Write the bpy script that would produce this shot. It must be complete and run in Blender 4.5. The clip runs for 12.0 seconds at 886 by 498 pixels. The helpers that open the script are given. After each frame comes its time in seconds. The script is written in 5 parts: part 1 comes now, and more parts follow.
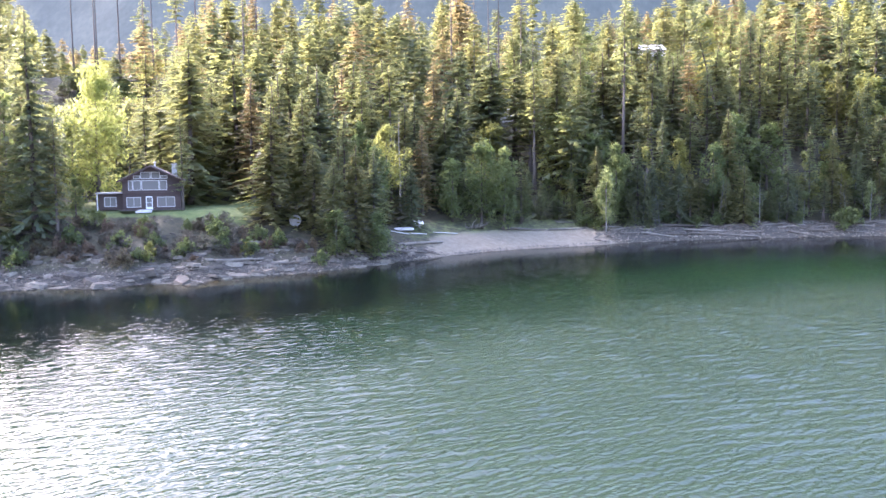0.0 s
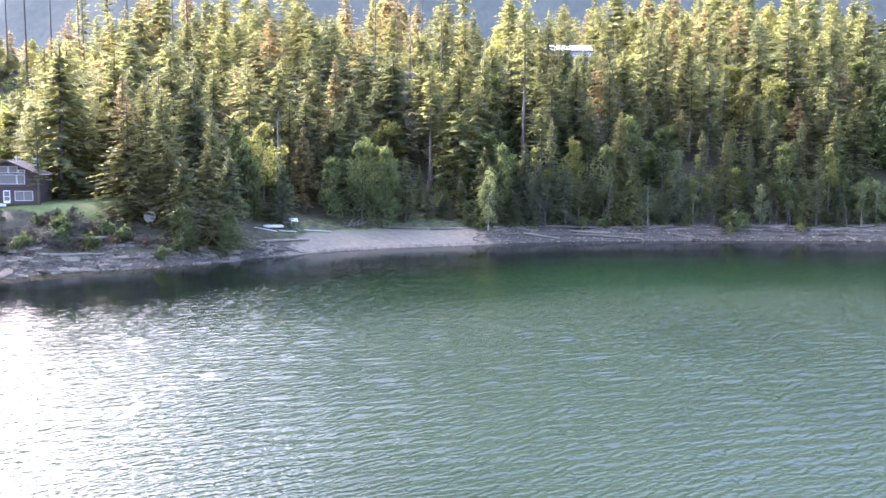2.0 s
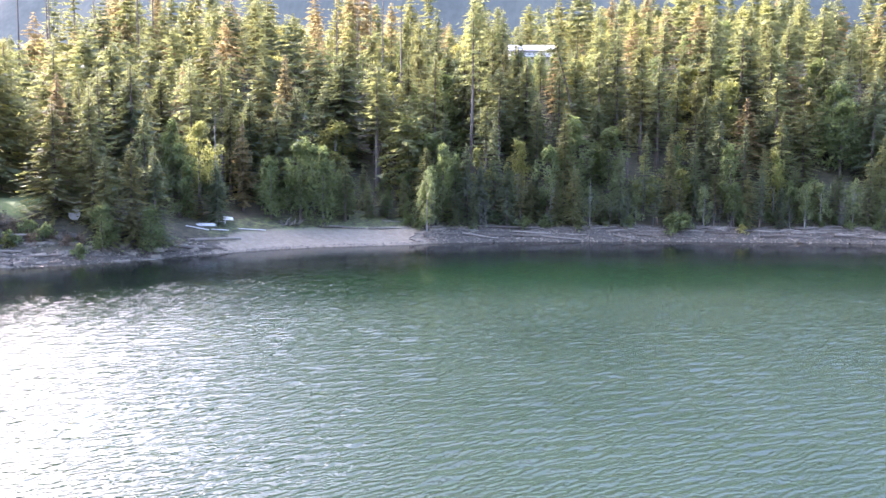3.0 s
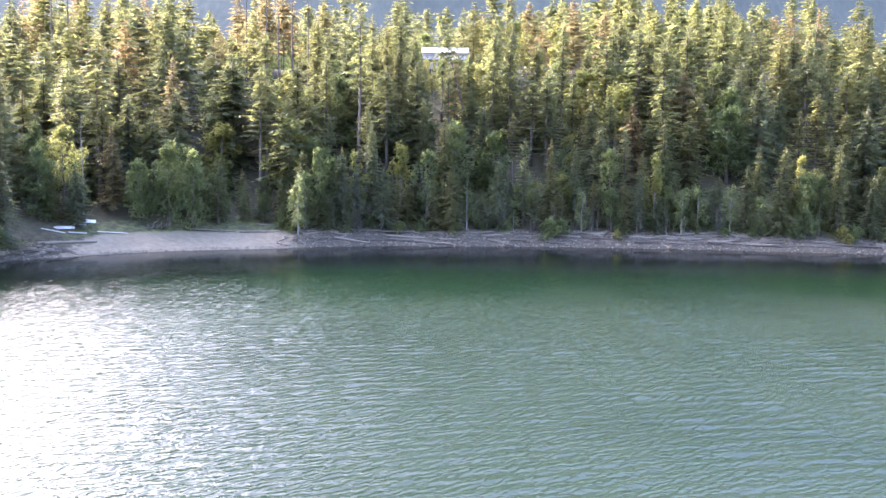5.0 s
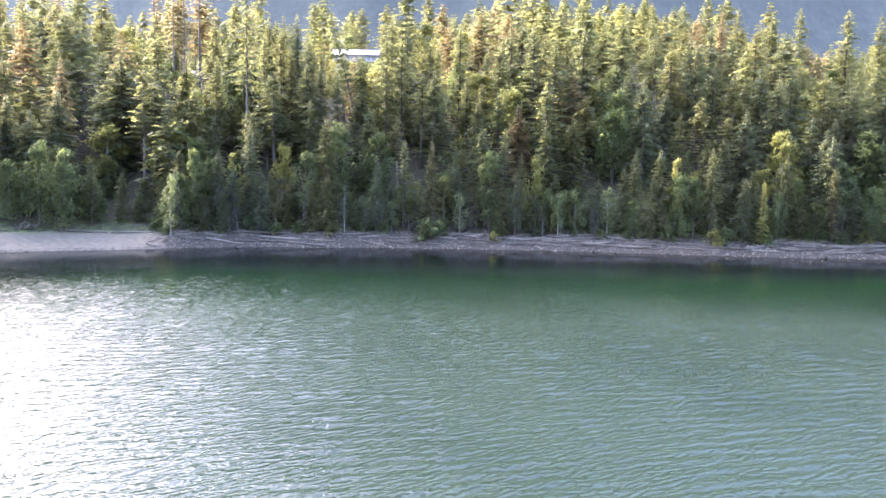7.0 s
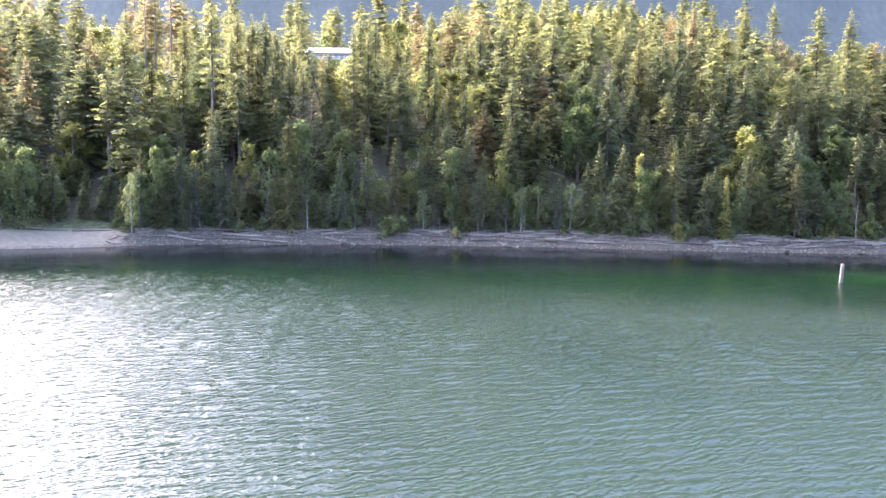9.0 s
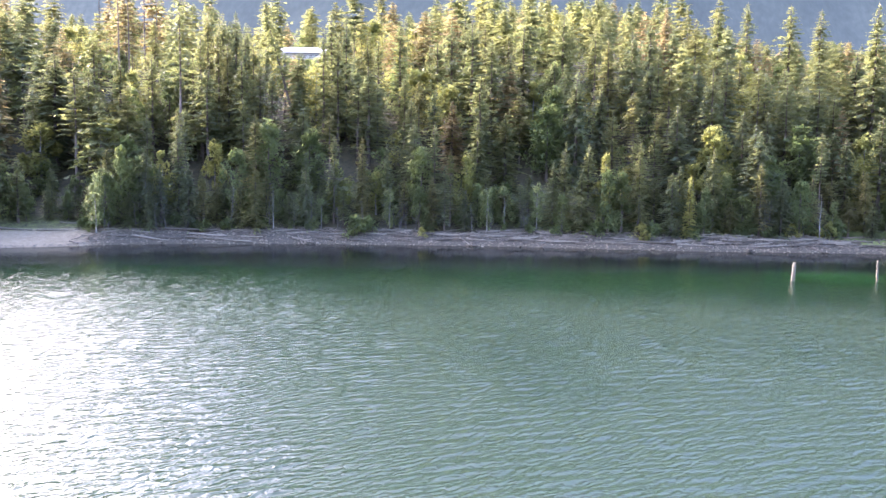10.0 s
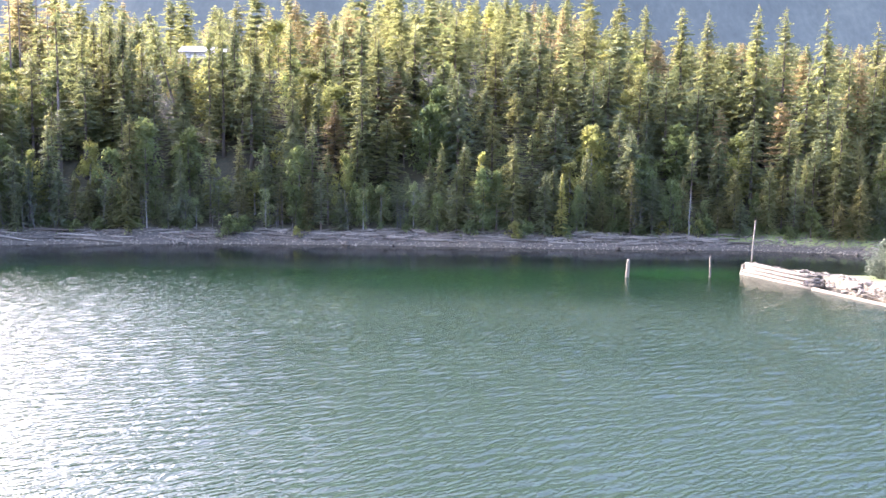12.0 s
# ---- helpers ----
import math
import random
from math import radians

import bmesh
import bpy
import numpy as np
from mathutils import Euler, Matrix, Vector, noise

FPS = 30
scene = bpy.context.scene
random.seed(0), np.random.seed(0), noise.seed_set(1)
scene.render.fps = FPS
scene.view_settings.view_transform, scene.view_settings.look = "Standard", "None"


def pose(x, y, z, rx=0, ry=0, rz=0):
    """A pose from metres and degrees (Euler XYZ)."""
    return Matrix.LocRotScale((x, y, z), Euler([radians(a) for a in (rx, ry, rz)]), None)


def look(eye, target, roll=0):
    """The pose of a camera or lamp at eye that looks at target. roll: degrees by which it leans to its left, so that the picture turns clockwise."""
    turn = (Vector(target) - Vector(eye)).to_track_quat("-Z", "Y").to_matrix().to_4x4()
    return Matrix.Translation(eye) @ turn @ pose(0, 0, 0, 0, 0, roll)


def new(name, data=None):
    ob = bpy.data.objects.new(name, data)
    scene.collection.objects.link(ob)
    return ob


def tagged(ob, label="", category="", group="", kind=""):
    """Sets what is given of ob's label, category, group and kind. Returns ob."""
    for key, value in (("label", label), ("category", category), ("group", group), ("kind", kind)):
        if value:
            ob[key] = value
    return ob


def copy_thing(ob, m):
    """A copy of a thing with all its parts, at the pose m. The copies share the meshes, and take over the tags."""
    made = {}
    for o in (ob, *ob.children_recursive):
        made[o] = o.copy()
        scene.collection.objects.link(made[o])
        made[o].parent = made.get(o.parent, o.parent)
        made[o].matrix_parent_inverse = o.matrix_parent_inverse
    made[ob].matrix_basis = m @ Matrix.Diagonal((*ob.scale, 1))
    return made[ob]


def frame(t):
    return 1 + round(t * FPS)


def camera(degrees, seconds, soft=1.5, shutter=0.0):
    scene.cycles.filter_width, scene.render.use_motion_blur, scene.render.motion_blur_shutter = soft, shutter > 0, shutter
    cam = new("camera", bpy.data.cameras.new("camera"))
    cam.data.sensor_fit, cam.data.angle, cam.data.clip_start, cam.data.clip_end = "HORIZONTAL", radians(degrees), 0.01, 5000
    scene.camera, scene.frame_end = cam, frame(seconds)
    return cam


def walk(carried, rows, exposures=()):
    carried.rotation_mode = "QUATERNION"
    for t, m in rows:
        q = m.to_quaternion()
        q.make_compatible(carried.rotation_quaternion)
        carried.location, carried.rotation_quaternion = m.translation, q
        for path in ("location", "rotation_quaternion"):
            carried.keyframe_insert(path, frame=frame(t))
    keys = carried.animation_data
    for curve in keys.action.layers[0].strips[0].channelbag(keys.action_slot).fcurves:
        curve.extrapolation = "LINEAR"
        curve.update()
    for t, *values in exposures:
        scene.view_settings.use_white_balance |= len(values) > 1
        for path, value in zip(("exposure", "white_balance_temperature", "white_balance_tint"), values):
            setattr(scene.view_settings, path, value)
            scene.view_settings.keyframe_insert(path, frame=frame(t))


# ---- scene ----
cam = camera(56.3, 12.0)
UNIT = 1.25                # metres in one unit of the plan and of the path below
PATH = [
    (0, (-1.351, -0.199, 11.082), (-1.33, 1.793, 10.898), -0.7),
    (0.5, (3.249, -0.636, 11.233), (3.266, 1.355, 11.045), -0.3),
    (1, (8.065, -0.905, 11.353), (8.078, 1.085, 11.162), -0.0),
    (1.5, (13.243, -1.18, 11.523), (13.249, 0.81, 11.329), 0.1),
    (2, (18.891, -1.518, 11.707), (18.886, 0.472, 11.51), 0.2),
    (2.5, (24.556, -1.803, 11.897), (24.54, 0.187, 11.698), 0.4),
    (3, (30.337, -1.893, 12.004), (30.306, 0.097, 11.803), 0.5),
    (5, (50.678, -1.727, 13.35), (50.65, 0.262, 13.143), 0.9),
    (5.5, (55.578, -1.826, 13.743), (55.555, 0.163, 13.539), 1.0),
    (6, (60.573, -1.969, 13.845), (60.552, 0.021, 13.64), 1.0),
    (6.5, (65.434, -2.012, 13.803), (65.418, -0.022, 13.598), 1.1),
    (7, (69.722, -2.241, 13.727), (69.715, -0.252, 13.524), 1.1),
    (9, (76.21, -2.198, 13.149), (76.199, -0.208, 12.947), 0.8),
    (9.5, (78.44, -2.272, 13.048), (78.434, -0.282, 12.847), 0.8),
    (10, (81.29, -2.391, 13.154), (81.288, -0.401, 12.952), 0.8),
    (10.5, (84.786, -2.546, 13.288), (84.788, -0.556, 13.085), 0.8),
    (11, (88.619, -2.639, 13.183), (88.641, -0.649, 12.981), 0.7),
    (11.5, (92.614, -2.793, 13.057), (92.666, -0.804, 12.858), 0.8),
    (12, (96.833, -2.979, 13.051), (96.907, -0.991, 12.852), 0.7),
]
walk(cam, [(t, look(Vector(eye) * UNIT, Vector(target) * UNIT, roll)) for t, eye, target, roll in PATH],
     [(0.0, 3.7, 5670, 29), (12.0, 3.7, 5670, 29)])

# ---- world, sun ----
SUN_AZ, SUN_EL = 55.0, 28.0            # degrees left of the +y axis, and above the horizon
SUN_DIR = Vector((-math.sin(radians(SUN_AZ)) * math.cos(radians(SUN_EL)),
                  math.cos(radians(SUN_AZ)) * math.cos(radians(SUN_EL)), math.sin(radians(SUN_EL))))
world = bpy.data.worlds.new("sky")
scene.world = world
world.use_nodes = True
wn = world.node_tree.nodes
sky = wn.new("ShaderNodeTexSky")
sky.sky_type = "NISHITA"
sky.sun_disc = False
sky.sun_elevation = radians(SUN_EL)
sky.sun_rotation = radians(-SUN_AZ)
sky.air_density, sky.dust_density, sky.ozone_density = 1.0, 6.0, 1.0
wn["Background"].inputs["Strength"].default_value = 0.15
world.node_tree.links.new(sky.outputs[0], wn["Background"].inputs["Color"])
sun = new("sun", bpy.data.lights.new("sun", "SUN"))
sun.data.energy, sun.data.angle, sun.data.color = 1.55, radians(0.6), (1.0, 0.93, 0.82)
sun.matrix_world = look(SUN_DIR * 500, (0, 0, 0))

rng = np.random.default_rng(7)


# ---- material helpers ----
def material(name):
    m = bpy.data.materials.new(name)
    m.use_nodes = True
    return m, m.node_tree.nodes, m.node_tree.links, m.node_tree.nodes["Principled BSDF"]


def node(nodes, kind, **values):
    n = nodes.new(kind)
    for key, v in values.items():
        n.inputs[key].default_value = v
    return n


def ramp(nodes, stops):
    r = nodes.new("ShaderNodeValToRGB")
    e = r.color_ramp.elements
    while len(e) < len(stops):
        e.new(0.5)
    for el, (p, c) in zip(e, stops):
        el.position, el.color = p, (*c, 1)
    return r


def surface(name, stops, scale=1.0, rough=0.85, bump=0.3, fine=8.0, stretch=(1, 1, 1), spread=0.0, metal=0.0, distance=0.05):
    """A matt surface: colour from noise at two scales, with relief; spread varies the tone from object to object."""
    m, n, l, p = material(name)
    co = n.new("ShaderNodeTexCoord")
    mp = node(n, "ShaderNodeMapping", Scale=stretch)
    l.new(co.outputs["Object"], mp.inputs[0])
    a = node(n, "ShaderNodeTexNoise", Scale=scale, Detail=6.0, Roughness=0.65)
    b = node(n, "ShaderNodeTexNoise", Scale=scale * fine, Detail=4.0)
    for t in (a, b):
        l.new(mp.outputs[0], t.inputs["Vector"])
    mix = n.new("ShaderNodeMath"); mix.operation = "MULTIPLY_ADD"
    l.new(b.outputs[0], mix.inputs[0]); mix.inputs[1].default_value = 0.45
    off = n.new("ShaderNodeMath"); off.operation = "MULTIPLY_ADD"
    l.new(a.outputs[0], off.inputs[0]); off.inputs[1].default_value = 0.9; off.inputs[2].default_value = -0.18
    l.new(off.outputs[0], mix.inputs[2])
    last = mix
    if spread:
        info = n.new("ShaderNodeObjectInfo")
        s = n.new("ShaderNodeMath"); s.operation = "MULTIPLY_ADD"
        l.new(info.outputs["Random"], s.inputs[0]); s.inputs[1].default_value = spread
        q = n.new("ShaderNodeMath"); q.operation = "ADD"; q.inputs[1].default_value = -spread / 2
        l.new(mix.outputs[0], q.inputs[0]); l.new(q.outputs[0], s.inputs[2])
        last = s
    r = ramp(n, stops)
    l.new(last.outputs[0], r.inputs[0])
    l.new(r.outputs[0], p.inputs["Base Color"])
    p.inputs["Roughness"].default_value = rough
    p.inputs["Metallic"].default_value = metal
    bp = node(n, "ShaderNodeBump", Strength=bump, Distance=distance)
    l.new(mix.outputs[0], bp.inputs["Height"])
    l.new(bp.outputs[0], p.inputs["Normal"])
    return m


def foliage(name, stops, through_light=0.4, glow=(0.30, 0.36, 0.06)):
    """Leaves or needles: the tone differs from tree to tree and spray to spray, and light passes through them."""
    m, n, l, p = material(name)
    info, geo = n.new("ShaderNodeObjectInfo"), n.new("ShaderNodeNewGeometry")
    at = n.new("ShaderNodeAttribute"); at.attribute_name = "tint"
    s = n.new("ShaderNodeMath"); s.operation = "ADD"
    l.new(info.outputs["Random"], s.inputs[0]); l.new(at.outputs["Fac"], s.inputs[1])
    f = n.new("ShaderNodeMath"); f.operation = "FRACT"
    l.new(s.outputs[0], f.inputs[0])
    k = n.new("ShaderNodeMath"); k.operation = "MULTIPLY_ADD"
    l.new(geo.outputs["Random Per Island"], k.inputs[0]); k.inputs[1].default_value = 0.22
    l.new(f.outputs[0], k.inputs[2])
    r = ramp(n, stops)
    l.new(k.outputs[0], r.inputs[0])
    l.new(r.outputs[0], p.inputs["Base Color"])
    p.inputs["Roughness"].default_value = 0.6
    p.inputs["Specular IOR Level"].default_value = 0.25
    tr = n.new("ShaderNodeBsdfTranslucent")
    gm = n.new("ShaderNodeMix"); gm.data_type = "RGBA"; gm.inputs[0].default_value = 0.65
    l.new(r.outputs[0], gm.inputs[6]); gm.inputs[7].default_value = (*glow, 1)
    l.new(gm.outputs[2], tr.inputs[0])
    ms = n.new("ShaderNodeMixShader"); ms.inputs[0].default_value = through_light
    l.new(p.outputs[0], ms.inputs[1]); l.new(tr.outputs[0], ms.inputs[2])
    l.new(ms.outputs[0], n["Material Output"].inputs["Surface"])
    return m


M_FIR = foliage("fir_needles", [(0.0, (0.060, 0.085, 0.066)), (0.35, (0.077, 0.100, 0.064)), (0.6, (0.098, 0.115, 0.058)),
                                (0.85, (0.112, 0.119, 0.052)), (1.0, (0.124, 0.115, 0.052))], 0.5, (0.31, 0.31, 0.09))
M_LEAF = foliage("broad_leaves", [(0.0, (0.052, 0.074, 0.044)), (0.5, (0.064, 0.088, 0.046)), (1.0, (0.085, 0.102, 0.048))], 0.5, (0.34, 0.40, 0.10))
M_YELLOW = foliage("yellow_leaves", [(0.0, (0.15, 0.165, 0.055)), (0.6, (0.19, 0.185, 0.06)), (1.0, (0.13, 0.155, 0.055))], 0.55, (0.50, 0.48, 0.12))
M_MAPLE = foliage("maple_leaves", [(0.0, (0.17, 0.21, 0.055)), (0.6, (0.22, 0.24, 0.06)), (1.0, (0.15, 0.20, 0.055))], 0.55, (0.46, 0.48, 0.14))
M_BROWN = foliage("autumn_needles", [(0.0, (0.120, 0.098, 0.052)), (0.6, (0.145, 0.105, 0.056)), (1.0, (0.12, 0.110, 0.052))], 0.5, (0.42, 0.33, 0.13))
M_DRY = foliage("dry_brush", [(0.0, (0.085, 0.060, 0.040)), (0.6, (0.12, 0.082, 0.052)), (1.0, (0.10, 0.085, 0.045))], 0.35, (0.2, 0.16, 0.1))
M_ASPEN = foliage("aspen_leaves", [(0.0, (0.090, 0.120, 0.058)), (0.6, (0.115, 0.140, 0.062)), (1.0, (0.095, 0.125, 0.060))], 0.5, (0.36, 0.40, 0.13))
M_TWIG = foliage("thicket_leaves", [(0.0, (0.065, 0.060, 0.045)), (0.6, (0.085, 0.075, 0.055)), (1.0, (0.075, 0.080, 0.05))], 0.3, (0.14, 0.14, 0.08))
M_BARK = surface("bark", [(0.2, (0.045, 0.036, 0.028)), (0.6, (0.10, 0.082, 0.066)), (0.9, (0.16, 0.14, 0.12))], 1.5, 0.95, 0.6, 6, (1, 1, 0.2), 0.3)
M_PALEBARK = surface("pale_bark", [(0.2, (0.12, 0.11, 0.095)), (0.6, (0.22, 0.21, 0.19)), (0.9, (0.30, 0.29, 0.27))], 1.5, 0.9, 0.5, 6, (1, 1, 0.4), 0.2)
M_GREYBARK = surface("grey_bark", [(0.2, (0.05, 0.045, 0.04)), (0.6, (0.10, 0.094, 0.085)), (0.9, (0.15, 0.142, 0.13))], 1.5, 0.9, 0.5, 6, (1, 1, 0.4), 0.5)
M_DRIFT = surface("weathered_wood", [(0.2, (0.045, 0.037, 0.027)), (0.5, (0.100, 0.086, 0.065)), (0.85, (0.20, 0.178, 0.142))], 1.2, 0.9, 0.5, 8, (0.25, 3, 3), 0.5)
M_ROCK = surface("shore_rock", [(0.2, (0.034, 0.028, 0.020)), (0.5, (0.086, 0.072, 0.052)), (0.85, (0.20, 0.175, 0.13))], 0.9, 0.9, 0.6, 7, (1, 1, 1), 0.45)
M_WALLWOOD = surface("brown_siding", [(0.2, (0.034, 0.023, 0.019)), (0.6, (0.064, 0.042, 0.034)), (0.9, (0.10, 0.068, 0.054))], 1.0, 0.8, 0.2, 8, (0.3, 1, 6))
M_TRIM = surface("pale_trim", [(0.2, (0.34, 0.325, 0.30)), (0.8, (0.54, 0.52, 0.48))], 2.0, 0.6, 0.1)
M_ROOF = surface("brown_roof", [(0.2, (0.05, 0.042, 0.038)), (0.8, (0.12, 0.10, 0.09))], 1.5, 0.9, 0.3)
M_METALROOF = surface("pale_metal_roof", [(0.2, (0.33, 0.33, 0.32)), (0.8, (0.46, 0.46, 0.445))], 0.6, 0.6, 0.05)
M_WHITE = surface("white_paint", [(0.2, (0.62, 0.62, 0.60)), (0.8, (0.80, 0.80, 0.78))], 1.5, 0.55, 0.08)
M_GREY = surface("grey_paint", [(0.2, (0.20, 0.195, 0.18)), (0.8, (0.32, 0.31, 0.29))], 1.5, 0.6, 0.08)
M_GLASS, gn, gl, gp = material("window_glass")
gp.inputs["Base Color"].default_value = (0.16, 0.15, 0.135, 1)
gp.inputs["Roughness"].default_value = 0.08
gp.inputs["Specular IOR Level"].default_value = 0.4

# ---- the lie of the land ----
SHORE_X = (-400, -200, -90, -60, -44, -38, -34, -31, -27, -23, -15, -10, -6, -2, 1, 5, 10, 15, 22, 30, 40, 50, 60, 75, 90, 105, 120, 135, 150, 160, 170, 185, 260, 500)
SHORE_Y = (40, 62, 74, 78, 81.5, 83, 81.3, 86, 84.3, 89.5, 93.5, 98, 103, 107, 110.5, 114, 117.5, 119.5, 122.5, 126.5, 129.5, 130.5, 132, 132.5, 132, 130.5, 128.8, 128.8, 128.5, 126, 121, 117, 112, 100)


def shore(x):
    return np.interp(x, SHORE_X, SHORE_Y)        # in plan units


def plan(x, y, z=0.0):
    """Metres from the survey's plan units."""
    return (x * UNIT, y * UNIT, z * UNIT)


def smooth(v, a, b):
    t = np.clip((v - a) / (b - a), 0, 1)
    return t * t * (3 - 2 * t)


def wobble(x, y):
    """A cheap rolling unevenness, about -1 to 1."""
    return (np.sin(x * 0.31 + 1.3 * np.sin(y * 0.17)) + np.sin(y * 0.43 + 1.7 * np.sin(x * 0.23 + 2)) + np.sin((x + y) * 0.71 + 0.5)) / 3


def ground(x, y):
    """Height of the land, all in plan units."""
    x, y = np.asarray(x, float), np.asarray(y, float)
    s = y - shore(x)
    bank = np.interp(s, (-60, -14, -4, 0, 4, 7, 12, 15, 18, 21, 30, 60), (-12, -4, -0.9, 0, 1.2, 2.5, 4.3, 5.3, 6.2, 6.8, 7.2, 9))
    beach = np.interp(s, (-60, -20, -5, 0, 5, 9, 14, 30), (-12, -5.5, -1.7, 0, 1.1, 2.1, 3.3, 6))
    gravel = np.interp(s, (-60, -20, -5, -1.2, 0, 2.5, 5, 8, 14), (-12, -7, -3.4, -1.2, 0, 1.0, 1.9, 3.0, 6.0))
    left, right = smooth(-x, 8, 16), smooth(x, 22, 30)
    z = gravel * right + (1 - right) * (bank * left + beach * (1 - left))
    hill = np.interp(y, (131, 160, 200, 216, 240, 300, 400, 600, 3000), (0, 15.5, 34.5, 36, 37.5, 41, 44, 50, 60))
    hill = hill - 7.5 * smooth(y, 130, 170) * smooth(x, 125, 180) * (1 - smooth(y, 260, 400))
    hill = hill + np.interp(y, (215, 240, 300, 400, 600), (0, 3, 10, 24, 35)) * smooth(x, 48, 105) * (1 - smooth(x, 160, 205))
    z = np.where(s > 6, np.maximum(z, hill * smooth(s, 6, 14)), z)
    inside = x - (138.4 + (99 - y) * 0.193)
    back = np.interp(x, (138, 140, 143, 152, 175, 260), (99.4, 97.5, 93, 88.5, 87, 85)) - y
    z = np.maximum(z, -12 + 13.3 * smooth(inside, 0.0, 1.4) * smooth(back, 0, 1.8))
    shoal = 4.5 * np.exp(-((x - 131) / 11) ** 2 - ((y - 101.5) / 7) ** 2)
    z = np.where((s < -2) & (z < -0.6), np.minimum(z + shoal, -0.6), z)
    # bed raised in a strip to imitate a streak of sun on the shallows
    sun_streak = np.exp(-((x - 8.7 - (113.2 - y) * 0.607) / 3.0) ** 2 - ((y - 110) / 8) ** 2)
    z = np.where(s < -1, np.maximum(z, -0.1 - 14 * (1 - sun_streak)), z)
    shelf = np.exp(-((x + 22) / 9) ** 2) * smooth(s, -9, -6) * (1 - smooth(s, -1.2, -0.3))
    z = z * (1 - shelf) - 0.3 * shelf
    rough = 0.18 * smooth(s, -1, 6) + 0.6 * smooth(s, 25, 60)
    house_flat = smooth(-x, 26, 29) * (1 - smooth(-x, 48, 52)) * smooth(y, 99, 102) * (1 - smooth(y, 112, 117))
    return z * (1 - house_flat) + house_flat * np.interp(y, (99, 103, 117), (5.8, 6.85, 7.0)) + wobble(x, y) * rough * (1 - house_flat)


def mesh_object(name, verts, faces, mat=None, parent=None, label="", smooth_shade=False):
    me = bpy.data.meshes.new(name)
    me.from_pydata(verts, [], faces)
    if mat:
        me.materials.append(mat)
    if smooth_shade:
        me.polygons.foreach_set("use_smooth", [True] * len(me.polygons))
    me.update()
    ob = new(name, me)
    if parent:
        ob.parent = parent
    if label:
        ob["label"] = label
    return ob


def part(name, bm, mat, parent, label=""):
    me = bpy.data.meshes.new(name)
    bm.to_mesh(me)
    bm.free()
    me.materials.append(mat)
    ob = new(name, me)
    if parent:
        ob.parent = parent
    if label:
        ob["label"] = label
    return ob


def box(bm, cx, cy, cz, sx, sy, sz, bevel=0.0, rot=None):
    made = bmesh.ops.create_cube(bm, size=1.0)["verts"]
    bmesh.ops.scale(bm, vec=(sx, sy, sz), verts=made)
    if bevel:
        edges = list({e for v in made for e in v.link_edges})
        made = list({v for f in bmesh.ops.bevel(bm, geom=edges, offset=bevel, segments=1, affect="EDGES")["faces"] for v in f.verts} | {v for v in made if v.is_valid})
    if rot:
        bmesh.ops.rotate(bm, verts=made, matrix=rot.to_3x3(), cent=(0, 0, 0))
    bmesh.ops.translate(bm, vec=(cx, cy, cz), verts=made)
    return bm


def thing(name, m, label, category, group="", kind=""):
    ob = new(name)
    ob.matrix_world = m
    ob.empty_display_size = 0.3
    return tagged(ob, label, category, group, kind)


def lines(*spans):
    """Grid lines from (start, end, step) spans."""
    return np.unique(np.round(np.concatenate([np.arange(a, b + 1e-6, c) for a, b, c in spans]), 3))


def grid(name, xs, ys, height, mat):
    X, Y = np.meshgrid(xs, ys)               # plan units
    Z = height(X, Y)
    n, k = len(xs), len(ys)
    idx = np.arange(n * k).reshape(k, n)
    F = np.stack([idx[:-1, :-1], idx[:-1, 1:], idx[1:, 1:], idx[1:, :-1]], -1).reshape(-1, 4)
    ob = mesh_object(name, (UNIT * np.stack([X, Y, Z], -1)).reshape(-1, 3).tolist(), F.tolist(), mat, smooth_shade=True)
    return ob, X.ravel(), Y.ravel()


def attribute(ob, name, values):
    a = ob.data.attributes.new(name, "FLOAT", "POINT")
    a.data.foreach_set("value", np.asarray(values, np.float32))


# ground: sand, gravel, grass and forest litter by what lies where
M_GROUND, n, l, p = material("ground")
co = n.new("ShaderNodeTexCoord")
big, mid, fine = (node(n, "ShaderNodeTexNoise", Scale=s, Detail=6.0, Roughness=0.65) for s in (0.12, 0.9, 5.0))
for t in (big, mid, fine):
    l.new(co.outputs["Object"], t.inputs["Vector"])


def toned(stops, tex):
    r = ramp(n, stops)
    l.new(tex.outputs[0], r.inputs[0])
    return r.outputs[0]


litter = toned([(0.3, (0.024, 0.024, 0.011)), (0.5, (0.046, 0.041, 0.019)), (0.7, (0.078, 0.064, 0.032))], mid)
layers = (("gravel_mask", toned([(0.3, (0.017, 0.0145, 0.0095)), (0.5, (0.042, 0.036, 0.025)), (0.7, (0.082, 0.071, 0.050))], fine)),
          ("sand_mask", toned([(0.3, (0.13, 0.108, 0.070)), (0.55, (0.180, 0.150, 0.102)), (0.75, (0.225, 0.192, 0.135))], mid)),
          ("grass_mask", toned([(0.3, (0.065, 0.090, 0.024)), (0.55, (0.105, 0.130, 0.034)), (0.75, (0.15, 0.155, 0.05))], mid)),
          ("bed_mask", toned([(0.3, (0.05, 0.05, 0.035)), (0.7, (0.13, 0.12, 0.085))], mid)))
col = litter
